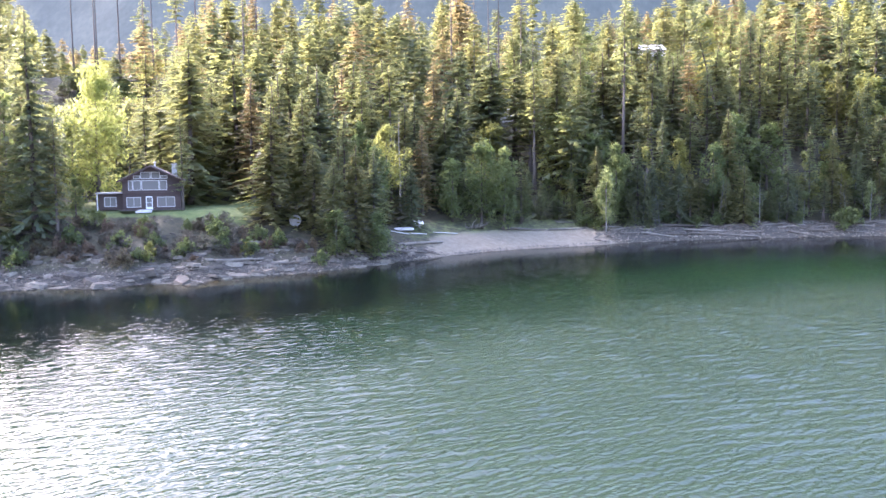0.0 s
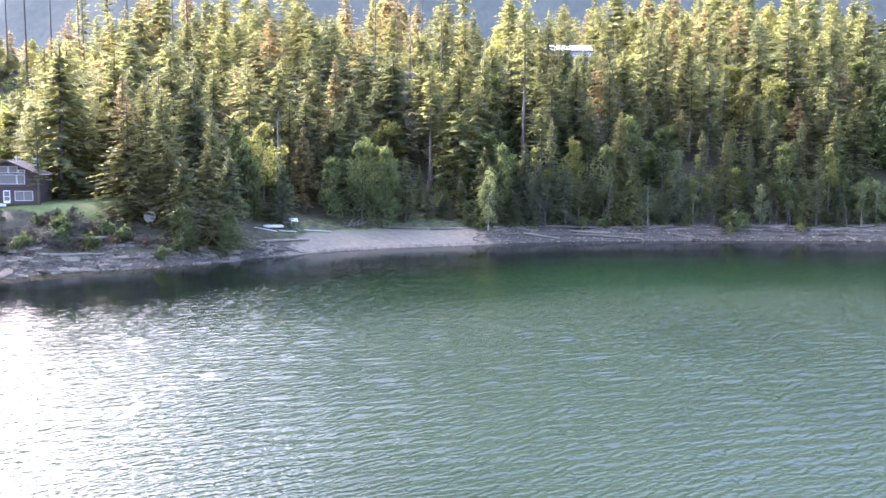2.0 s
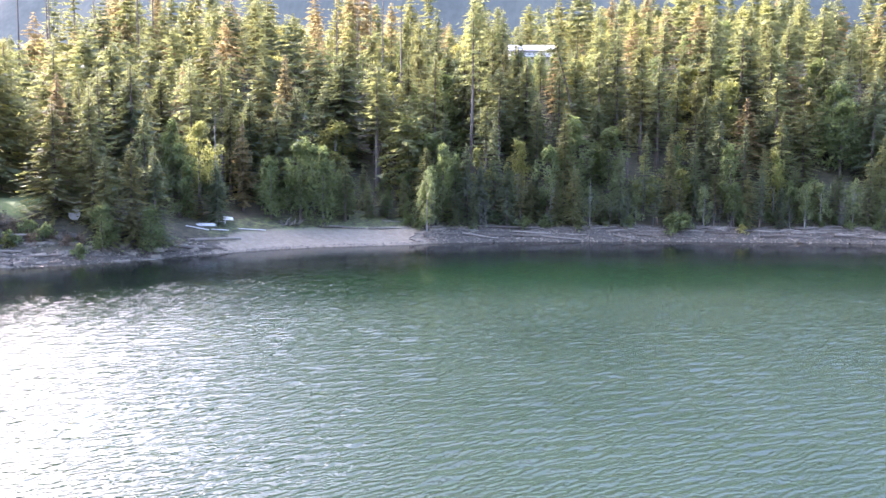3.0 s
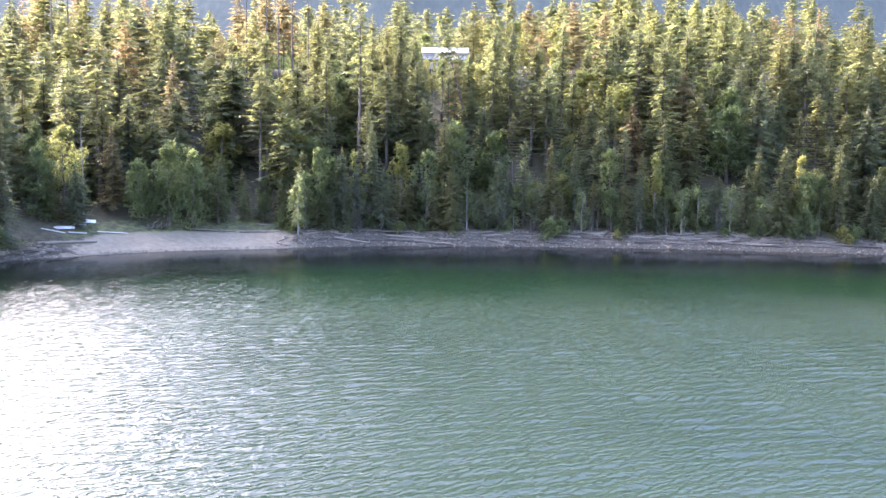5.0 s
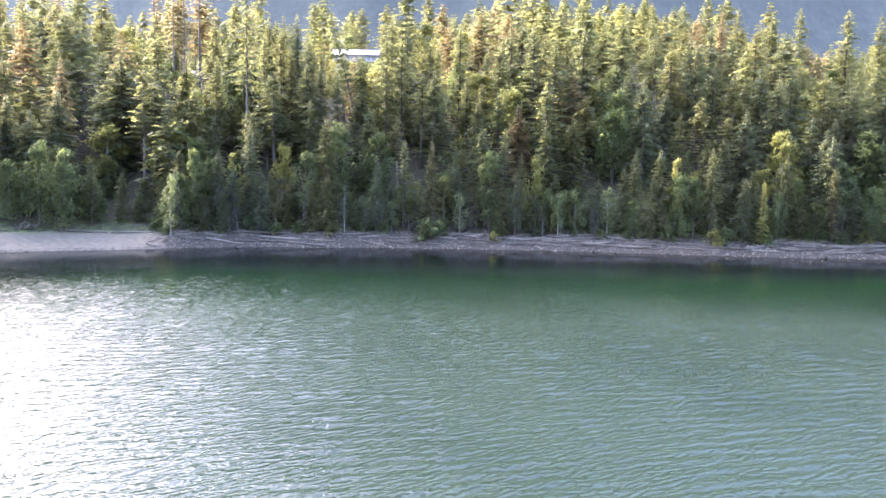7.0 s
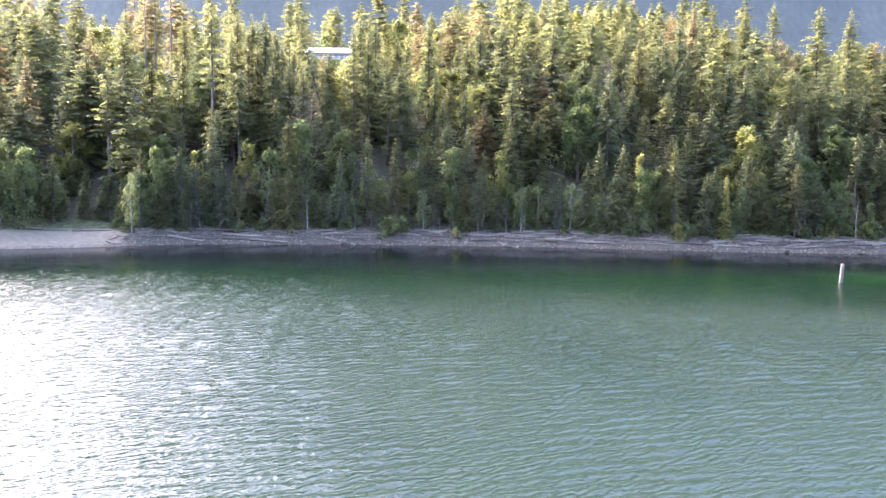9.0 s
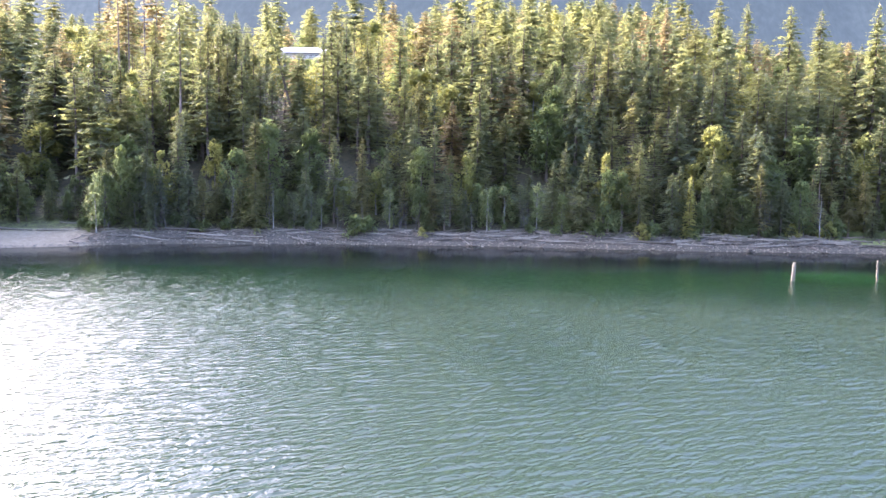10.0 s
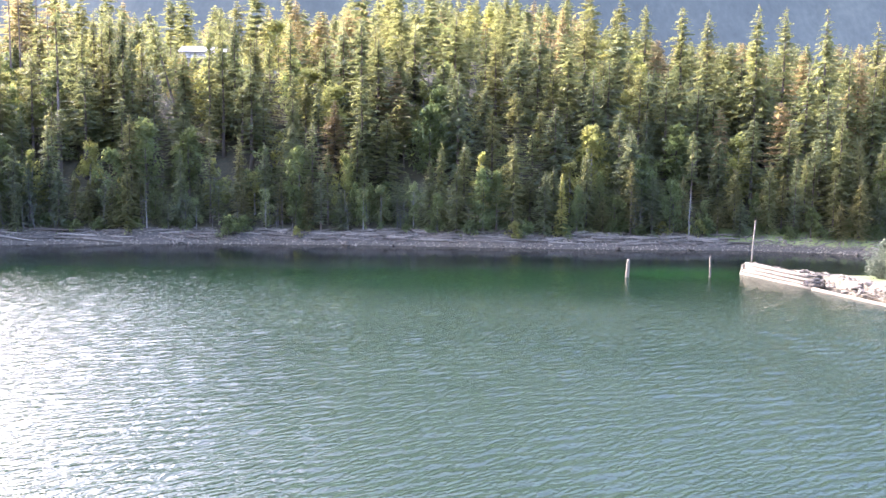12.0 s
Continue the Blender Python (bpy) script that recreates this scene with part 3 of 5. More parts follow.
species("snag", "dead_tree", None, trunk_shape(r, 12.5, 0.16, 12, 0.3, 2.0), M_PALEBARK, M_PALEBARK, "bare pale dead tree trunk with broken twigs", "dead tree")
r = np.random.default_rng(81)
species("larch", "larch_tree", conifer_crown(r, 11, 1.9, 0.06, 0.42, 0.2, 0.3, 0.62, 0.8), trunk_shape(r, 11, 0.12), M_YELLOW, M_BARK, "small bright yellow-green larch", "tree")

r = np.random.default_rng(82)
species("bare", "pine_tree", conifer_crown(r, 36, 2.2, 0.72, 1.5, 0.05, 0.5, 0.9, 0.4, 0.45), trunk_shape(r, 36, 0.21, 9, 0.3, 1.6), M_FIR, M_BARK,
        "very tall pine with a bare trunk and a small high crown", "tree")

for i in range(2):
    r = np.random.default_rng(84 + i)
    species(f"twigs{i}", "dead_tree", None, trunk_shape(r, 8, 0.075, 30, 0.08, 1.5, 0.03 * i), M_GREYBARK, M_GREYBARK, "thin grey leafless young tree at the wood's edge", "dead tree")

# trees that stand out; five firs after the maple are hidden, added for shade
SPECIAL = (
    ("fir0", -46.0, 93.0, 1.12, 1.14), ("fir1", -49.5, 90.5, 0.95, 1.0), ("fir3", -43.3, 92.5, 0.62, 1.05), ("fir2", -52.5, 95, 1.0, 1.15), ("leafy1", -52, 99, 1.1, 1.1),
    ("maple", -46.4, 112.0, 1.1, 1.0), ("fir0", -55, 108.5, 1.0, 1.0), ("fir2", -58.5, 113, 1.0, 1.05), ("fir1", -54.5, 103, 1.0, 0.9), ("fir2", -60, 106.5, 1.05, 1.0), ("fir4", -50.5, 107, 0.9, 0.8), ("leafy0", -44.2, 99.5, 0.45, 0.9),
    ("fir3", -32.5, 103.2, 0.5, 1.15),
    ("fir2", -21.6, 104.6, 1.25, 0.62), ("fir0", -18.0, 107.5, 1.15, 0.72), ("fir4", -16.4, 104, 0.95, 0.66),
    ("fir4", -13.5, 101.0, 0.85, 0.75), ("fir0", -11.0, 103.0, 0.9, 0.74), ("fir4", -9.0, 105.5, 0.85, 0.85), ("leafy1", -13.0, 98.5, 0.62, 0.8), ("leafy2", -8.2, 101.5, 0.6, 0.8),
    ("goldtop", -8.2, 122.0, 1.0, 1.0), ("leafy0", -12.0, 121.5, 0.8, 1.25),
    ("leafy2", 13, 132.5, 0.45, 0.9), ("fir4", 16, 134, 0.4, 0.9), ("leafy0", 19, 134.5, 0.4, 1.0), ("fir4", 21.5, 136.5, 0.4, 1.0), ("leafy1", 11, 136, 0.45, 1.0), ("fir4", 14.5, 138.5, 0.5, 0.9), ("leafy2", 18, 139.5, 0.5, 0.9), ("fir2", 8.5, 139, 0.45, 0.9), ("leafy1", 22.5, 133.2, 0.32, 1.0), ("leafy0", -9.5, 117, 0.9, 0.95), ("fir4", -4.5, 118.0, 0.7, 0.75), ("fir4", -8.8, 118.6, 0.62, 0.8), ("fir0", -10.6, 117.6, 0.6, 0.78),
    ("leafy1", 1.5, 126.5, 0.8, 1.0), ("leafy2", 6.0, 127.0, 1.0, 1.0), ("leafy0", 9.5, 127.5, 0.95, 1.05), ("fir1", 12.5, 131.0, 0.65, 0.8),
    ("aspen1", 25.7, 129.4, 0.9, 1.05), ("aspen0", 88.5, 137.0, 0.8, 1.0), ("aspen2", 91.5, 138.0, 0.75, 1.0), ("aspen1", 97.0, 138.2, 0.8, 0.95), ("aspen0", 72.0, 138.0, 0.75, 1.0), ("aspen2", 60.5, 137.5, 0.6, 0.9), ("aspen0", 146, 135.5, 0.6, 1.0), ("larch", 121.5, 133.4, 1.0, 1.2), ("gold0", 108.5, 138.5, 1.0, 1.05), ("gold2", 41.0, 143.0, 0.8, 1.1),
    ("snag", 52.6, 136.3, 0.5, 1.75), ("snag", -6.4, 124.5, 1.1, 1.4), ("snag", 143, 133.4, 0.6, 1.3), 
    ("fir1", 152, 197, 1.1, 1.0), ("fir0", 143, 190, 1.1, 1.0), ("rust1", 130, 186, 1.1, 1.02),
    ("fir0", 33.6, 166, 1.1, 1.12), ("fir2", 36.4, 167, 1.1, 1.15), ("fir0", 39.2, 166, 1.1, 1.12), ("fir2", 42.0, 169, 0.95, 0.98), ("fir0", 58.2, 167, 1.1, 1.12), ("fir2", 61.4, 165, 1.1, 1.15),
    ("fir1", 34.5, 158, 1.0, 1.15), ("fir3", 37.0, 161, 1.0, 1.1), ("fir0", 39.5, 158.5, 0.95, 1.1), ("pine2", 42.3, 162, 0.9, 1.0), ("fir3", 44.0, 166, 0.8, 0.85),
    ("fir1", 57.6, 160, 1.0, 1.15), ("fir3", 60.6, 158, 1.0, 1.1), 
    ("bare", -79, 195, 1.1, 1.1), ("bare", -76.5, 190, 1.0, 1.15), ("bare", -74.5, 198, 1.1, 1.15), ("bare", -87, 202, 1.1, 1.1), ("bare", -66, 196, 1.1, 1.1), ("pine0", -61, 198, 1.1, 1.1), ("bare", -57, 200, 1.15, 1.1), ("bare", -45, 196, 1.1, 1.1), ("bare", -42.5, 199, 1.1, 1.15), ("bare", -71, 205, 1.1, 1.1),
    ("bare", 8, 186, 1.05, 1.0), ("bare", 11, 184, 1.0, 1.05), ("bare", 13.5, 187, 1.1, 1.0), ("bare", 18, 182, 1.0, 1.0), ("bare", 3, 188, 1.1, 1.0), ("pine0", 33, 150, 1.15, 1.28),
)
taken = []
tree_at("pine0", 54.4, 157, 1.2, -90, 1.0, label="tall thin conifer leaning well out of the upright", tilt=15)
for key, x, y, sc, tall in SPECIAL:
    tree_at(key, x, y, sc, rng.uniform(0, 360), tall)
    taken.append((x, y))

# tall spires that stand over the lower wood towards the point
for key, x, y, top in (("fir2", 172.3, 149, 54), ("fir0", 164.4, 161, 57), ("fir1", 172.6, 167, 58), ("fir0", 158.8, 173, 58), ("fir2", 186.4, 157, 53), ("fir1", 155.7, 181, 61),
                       ("fir2", 177.5, 150, 45), ("rust0", 181.0, 153, 46), ("fir0", 183.5, 149, 44), ("fir2", 168.6, 147.5, 41)):
    sc = (top - UNIT * float(ground(x, y))) / {"fir0": 25, "fir1": 26, "fir2": 24, "rust0": 24}[key]
    tree_at(key, x, y, 1.4, rng.uniform(0, 360), sc / 1.4)
    taken.append((x, y))

# young trees that hide the foot of the upper house
YOUNG = {"gold0": 15, "gold1": 15, "leafy0": 16, "leafy2": 16, "fir4": 22, "fir0": 25}
for key, x, y, over in (("gold1", 48.0, 185, 0.3), ("gold0", 45.4, 187, 0.2), ("leafy0", 51.2, 186, 0.1), ("fir4", 42.4, 187, 1.4), ("leafy2", 49.6, 190, 0.0), ("leafy0", 46.6, 191, 0.0),
                        ("gold0", 43.4, 191, 0.2), ("leafy2", 53.4, 189, 0.4), ("fir0", 55.6, 188, 2.2), ("fir4", 40.4, 190, 2.0), ("leafy0", 52.6, 181, 0.0), ("gold1", 44.0, 181, 0.2), ("leafy2", 47.4, 180, 0.1)):
    h = UNIT * (13.2 + (37.6 + over - 13.2) * y / 195.5 - float(ground(x, y)))
    sc = max(0.4, h / YOUNG[key])
    tree_at(key, x, y, max(0.5, 0.6 * sc), rng.uniform(0, 360), sc / max(0.5, 0.6 * sc))
    taken.append((x, y))

# the wood on the slope
KEEP_OUT = ((168, 152, 2.6), (164, 155.5, 3.2), (159.5, 158.5, 3), (155, 162.5, 3.2), (-14, 127, 4.2), (-20, 131.5, 4.2), (-26, 136, 4.2), (-32, 140.5, 4), (117, 136, 2), (113, 139, 2.8), (109, 142, 3), (105, 145, 3), (104.5, 141.5, 3), (100.5, 144.5, 3.2), (96, 148, 3.2), (91, 151.5, 3.2), (21.5, 132, 2.6), (17, 135.5, 3), (12.5, 139, 3.2), (8, 142, 3.2), (3.5, 145.5, 3.2),
            (-52, 117, 4), (-56, 121, 4), (-60, 125, 4.5), (-65, 130, 5), (-70, 134, 5), (-38, 112.5, 3.5), (-43, 117.3, 3.5), (-48, 122, 3.5), (-53, 127, 4), (-58, 132, 4.5), (-63, 137, 5), (-38.5, 106, 7.5), (-31, 103, 5), (-36, 100, 5), (47, 197, 6.5),  (13, 170, 6), (-40, 172, 7), (187, 206, 8), (-30, 110, 3), (3.5, 124.5, 3.5), (18, 128, 5), (0, 121, 3))


def free_spot(x, y, gap):
    if y < shore(x) + (5.0 if x > 26 or x < -60 else 9.5 if x > -5 else 14):
        return False
    for kx, ky, kr in KEEP_OUT:
        if (x - kx) ** 2 + (y - ky) ** 2 < kr * kr:
            return False
    return all((x - a) ** 2 + (y - b) ** 2 > gap * gap for a, b in taken if abs(x - a) < gap)


def choose(x, y, u):
    s = y - shore(x)
    if s < 9 and x > 24:
        return ("fir4", "leafy1", "fir2", "fir1", "fir3", "fir0", "leafy0", "fir4", "leafy2")[int(u * 9)]
    if u < 0.025:
        return ("rust0", "rust1")[int(u * 999) % 2]
    if u < 0.10:
        return ("gold0", "gold1", "gold2")[int(u * 999) % 3]
    if u < 0.2:
        return ("leafy0", "leafy2")[int(u * 999) % 2]
    if u < 0.36:
        return ("pine1", "pine2", "pine0")[int(u * 999) % 3]
    return ("fir0", "fir1", "fir1", "fir2", "fir3", "fir3", "fir4")[int(u * 9999) % 7]


HEIGHT = {"fir0": 25, "fir1": 26, "fir2": 24, "fir3": 27, "fir4": 22, "pine0": 30, "pine1": 30, "pine2": 30, "rust0": 24, "rust1": 24,
          "leafy0": 16, "leafy1": 16, "leafy2": 16, "gold0": 15, "gold1": 15, "gold2": 15}


def want(x, y, u, key):
    s = y - shore(x)
    h = np.interp(s, (4, 9, 16, 30, 60, 200), (13, 17, 20, 24, 24.5, 23)) * (0.75 + 0.5 * u if s > 11 else 0.4 + 0.9 * u)
    if key[:4] in ("leaf", "gold"):
        h = min(h * 0.8, 17)
    if 30 < x < 63 and 150 < y < 196:        # the clearing below the upper house
        h = min(h, max(4.0, UNIT * (14.9 + 0.122 * y - float(ground(x, y)))))
    if x > 157 and y > 148:                  # lower wood with the mountain over it
        h = min(h, max(7.0, UNIT * (13.2 + 0.155 * y - float(ground(x, y)))))
    if -0.47 < x / y < -0.35 and y > 118:    # lower trees under the tall bare pines
        h = min(h, max(5.0, UNIT * (10.6 + 0.098 * y - float(ground(x, y)))))
    return h


near = 0
tries = 0
while near < 350 and tries < 30000:
    tries += 1
    x = rng.uniform(-75, 215)
    s = rng.uniform(0, 1) ** 1.35 * 42 + 5 if near > 130 else rng.uniform(5.2, 11)
    if near <= 130 and x < 24:
        continue
    y = float(shore(x)) + s
    if x < -4:
        y = rng.uniform(112, 150)
    if not free_spot(x, y, 2.1 if s < 10 else 3.0 if s < 14 else 4.0):
        continue
    key = choose(x, y, rng.uniform())
    h = want(x, y, rng.uniform(), key)
    sc = h / HEIGHT[key]
    wide = min(1.25, max(0.6, sc)) * rng.uniform(0.9, 1.4) * (1.15 if s > 10 else 0.85)
    tree_at(key, x, y, wide, rng.uniform(0, 360), sc / wide)
    taken.append((x, y))
    near += 1

# the rest of the wood, farther up
thin = {}
for i, (hgt, rad, st, gap, dr, rag, sp, po) in enumerate(((25, 5.0, 0.28, 1.4, 0.26, 0.38, 1.25, 0.72), (26, 4.2, 0.32, 1.45, 0.12, 0.46, 1.2, 0.58), (24, 5.4, 0.28, 1.45, 0.34, 0.38, 1.3, 0.8), (27, 3.6, 0.4, 1.45, 0.08, 0.5, 1.15, 0.5))):
    thin[f"fir{i}"] = (conifer_crown(np.random.default_rng(90 + i), hgt, rad, st, gap, dr, rag, sp, po), hgt)
leafy_thin = leafy_crown(np.random.default_rng(95), 16, 4.4, 0.1, 1000, 12, 1.0, 1.15)
leafy_small = leafy_crown(np.random.default_rng(96), 16, 4.4, 0.0, 460, 10, 1.3, 1.15)
heap = {"fir": ([], []), "leaf": ([], []), "gold": ([], []), "rust": ([], [])}
stems = []
count = 0
tries = 0
while count < 810 and tries < 30000:
    tries += 1
    y = 140 + 260 * rng.uniform() ** 1.6
    half = 0.62 * y + 15
    x = rng.uniform(40 - half - 25, 55 + half + 30)
    gap = np.interp(y, (140, 200, 400), (3.4, 4.4, 6.5))
    if y < shore(x) + 16 or not free_spot(x, y, gap):
        continue
    taken.append((x, y))
    count += 1
    u = rng.uniform()
    kind = "rust" if u < 0.13 else "gold" if u < 0.22 else "leaf" if u < 0.34 else "fir"
    if kind in ("leaf", "gold"):
        T, hgt = leafy_thin, 16
        h = min(rng.uniform(11, 17), want(x, y, 1.0, "fir0"))
    else:
        T, hgt = thin[f"fir{int(rng.integers(4))}"]
        h = want(x, y, rng.uniform(), "fir0")
    sc = h / hgt
    wide = max(0.6, sc) * rng.uniform(1.0, 1.45)
    a = rng.uniform(0, 6.283)
    R = np.array([[math.cos(a), -math.sin(a), 0], [math.sin(a), math.cos(a), 0], [0, 0, 1]]).T
    base = UNIT * np.array([x, y, float(ground(x, y))]) - [0, 0, 0.2]
    heap[kind][0].append(T @ R * np.array([wide, wide, sc]) + base)
    heap[kind][1].append(np.full(3 * len(T), rng.uniform()))
    w = 0.2
    q = [base + np.array([w * math.cos(k * 2.094), w * math.sin(k * 2.094), 0]) for k in range(3)]
    tip = base + np.array([0, 0, h * 0.9])
    stems += [np.array([q[k], q[(k + 1) % 3], tip]) for k in range(3)]
# smaller-looking wood on the higher ground beyond
high = [conifer_crown(np.random.default_rng(98 + i), 25, 4.4 + i, 0.3, 1.7, 0.2, 0.4, 1.6, 0.7) for i in range(2)]
count = 0
while count < 180:
    x, y = rng.uniform(55, 215), 222 + 150 * rng.uniform() ** 1.2
    count += 1
    T, h = high[count % 2], rng.uniform(15, 26)
    base = UNIT * np.array([x, y, float(ground(x, y))]) - [0, 0, 0.3]
    wide = h / 25 * rng.uniform(0.9, 1.4)
    kind = ("fir", "fir", "rust", "fir", "fir", "gold", "fir")[count % 7]
    heap[kind][0].append(T * np.array([wide, wide, h / 25]) + base)
    heap[kind][1].append(np.full(3 * len(T), rng.uniform()))
for count in range(165):
    x, y = (rng.uniform(-150, -25), rng.uniform(178, 290)) if count < 110 else (rng.uniform(160, 235), rng.uniform(185, 265))
    T, h = high[count % 2], rng.uniform(9, 16) if y < 215 else rng.uniform(12, 20)
    base = UNIT * np.array([x, y, float(ground(x, y))]) - [0, 0, 0.3]
    wide = h / 25 * rng.uniform(1.0, 1.5)
    kind = ("fir", "rust", "fir", "gold", "rust")[count % 5]
    heap[kind][0].append(T * np.array([wide, wide, h / 25]) + base)
    heap[kind][1].append(np.full(3 * len(T), rng.uniform()))
# young growth that fills the gaps between the tall trees
for count in range(470):
    x, y = rng.uniform(-85, 190), rng.uniform(118, 205)
    if y < shore(x) + 11 or any((x - kx) ** 2 + (y - ky) ** 2 < kr * kr for kx, ky, kr in ((-38.5, 106, 9), (-31, 103, 7), (47, 197, 8), (13, 170, 4), (187, 206, 9))):
        continue
    open_ground = any((x - kx) ** 2 + (y - ky) ** 2 < kr * kr for kx, ky, kr in KEEP_OUT)
    kind = ("leaf", "fir", "leaf", "fir", "gold", "leaf")[count % 6]
    T, hgt = (high[0], 25) if kind == "fir" else (leafy_small, 16)
    h = rng.uniform(2.5, 5.5) if open_ground else min(rng.uniform(5, 11), want(x, y, 1.0, "fir0"))
    base = UNIT * np.array([x, y, float(ground(x, y))]) - [0, 0, 0.3]
    wide = 0.6 * rng.uniform(0.8, 1.3)
    heap[kind][0].append(T * np.array([wide, wide, h / hgt]) + base)
    heap[kind][1].append(np.full(3 * len(T), rng.uniform()))
# unseen wood along the shore past the house, added to block low sun glare
count = 0
while count < 210:
    x = rng.uniform(-240, -60)
    y = float(shore(x)) + 5 + 60 * rng.uniform() ** 1.3
    if not all((x - a) ** 2 + (y - b) ** 2 > 14 for a, b in taken if abs(x - a) < 4):
        continue
    taken.append((x, y))
    count += 1
    T, hgt = high[count % 2], 25
    sc = rng.uniform(18, 27) / hgt
    base = UNIT * np.array([x, y, float(ground(x, y))]) - [0, 0, 0.2]
    heap["fir"][0].append(T * np.array([sc * 1.15, sc * 1.15, sc]) + base)
    heap["fir"][1].append(np.full(3 * len(T), rng.uniform()))
    q = [base + np.array([0.2 * math.cos(k * 2.094), 0.2 * math.sin(k * 2.094), 0]) for k in range(3)]
    stems += [np.array([q[k], q[(k + 1) % 3], base + np.array([0, 0, sc * hgt * 0.9])]) for k in range(3)]
forest = thing("forest", pose(0, 0, 0), "dense mixed conifer forest climbing the hillside", "forest", kind="stuff")
for kind, mat in (("fir", M_FIR), ("leaf", M_LEAF), ("gold", M_YELLOW), ("rust", M_BROWN)):
    if heap[kind][0]:
        ob = new("crowns", soup("crowns", np.concatenate(heap[kind][0]), mat))
        ob.parent = forest
        attribute(ob, "tint", np.concatenate(heap[kind][1]))
ob = new("trunks", soup("trunks", np.array(stems), M_BARK))
ob.parent = forest


# shrubs along the shore and on the banks
for key, x, y, sc in (("goldshrub", -32.4, 89.8, 1.0), ("goldshrub", -23.0, 95.2, 0.8),
                      ("shrub1", -14.5, 95.5, 0.8), ("shrub0", 23.0, 131.5, 0.9), ("shrub1", 66.5, 135.3, 1.45), ("shrub1", 68.6, 136.0, 1.2), ("goldshrub", 113.8, 133.2, 1.4), ("shrub0", 115.6, 133.6, 1.2), ("shrub0", 122.0, 133.4, 1.0), ("goldshrub", 77.5, 135.4, 0.9), ("shrub1", 106.5, 134.4, 1.2), ("goldshrub", 139, 134.4, 1.2), ("goldshrub", 144.5, 133.8, 1.5), ("shrub1", 100, 135.6, 0.8),
                      ("shrub1", 159, 131, 0.9), ("shrub0", -41.0, 97.0, 1.0), ("shrub1", -47, 96.5, 1.1)):
    tree_at(key, x, y, sc, rng.uniform(0, 360))
for k in range(420):
    x = rng.uniform(24, 185) if k < 75 else rng.uniform(-57, -9)
    s = rng.uniform(4.6, 8.5) if x > 0 else rng.uniform(5.5, 15)
    if x < 0 and float(shore(x)) + s > 99.5:
        continue
    tree_at(("shrub0", "shrub1")[k % 2] if x > 0 else ("brush", "thicket", "brush", "thicket", "thicket", "brush", "shrub0")[k % 7], x, float(shore(x)) + s, rng.uniform(0.5, 1.15) * (1 if x > 0 else 0.85), rng.uniform(0, 360), rng.uniform(0.7, 1.3))

for k in range(38):
    x = rng.uniform(25, 150)
    tree_at(f"twigs{k % 2}", x, float(shore(x)) + rng.uniform(4.6, 6.6), rng.uniform(0.6, 1.1), rng.uniform(0, 360), rng.uniform(0.7, 1.4), tilt=rng.normal(0, 5))

for base, *_ in SPECIES.values():
    for ob in (*base.children, base):
        bpy.data.objects.remove(ob)


def on_land(x, y, up=0.0):
    """The place in metres on the land at a point of the plan."""
    return Vector((UNIT * x, UNIT * y, UNIT * float(ground(x, y)) + up))


# ---- lakeside house ----
def gable_wall(bm, w, eave, peak, holes, thick):
    """A gabled front with holes through it; x from 0 to w, front face at y = 0."""
    xs = sorted({0.0, w / 2, w, *(h[0] for h in holes), *(h[1] for h in holes)})
    zs = sorted({0.0, eave, peak, *(h[2] for h in holes), *(h[3] for h in holes)})
    slope = (peak - eave) / (w / 2)
    cache = {}

    def vert(x, z):
        key = (round(x, 4), round(z, 4))
        if key not in cache:
            cache[key] = bm.verts.new((x, 0, z))
        return cache[key]

    faces = []
    for x0, x1 in zip(xs, xs[1:]):
        for z0, z1 in zip(zs, zs[1:]):
            if any(h[0] <= (x0 + x1) / 2 <= h[1] and h[2] <= (z0 + z1) / 2 <= h[3] for h in holes):
                continue
            poly = [(x0, z0), (x1, z0), (x1, z1), (x0, z1)]
            for sgn in (1, -1):
                limit = lambda q: (eave + slope * (q[0] if sgn > 0 else w - q[0])) - q[1]
                out = []
                for a, b in zip(poly, poly[1:] + poly[:1]):
                    la, lb = limit(a), limit(b)
                    if la >= -1e-6:
                        out.append(a)
                    if (la > 1e-6 and lb < -1e-6) or (la < -1e-6 and lb > 1e-6):
                        t = la / (la - lb)
                        out.append((a[0] + t * (b[0] - a[0]), a[1] + t * (b[1] - a[1])))
                poly = out
                if len(poly) < 3:
                    break
            if len(poly) >= 3:
                vs = []
                for q in poly:
                    v = vert(*q)
                    if v not in vs:
                        vs.append(v)
                if len(vs) >= 3:
                    try:
                        faces.append(bm.faces.new(vs))
                    except ValueError:
                        pass
    ex = bmesh.ops.extrude_face_region(bm, geom=faces)
    bmesh.ops.translate(bm, vec=(0, thick, 0), verts=[g for g in ex["geom"] if isinstance(g, bmesh.types.BMVert)])
    bmesh.ops.recalc_face_normals(bm, faces=bm.faces)
    return bm


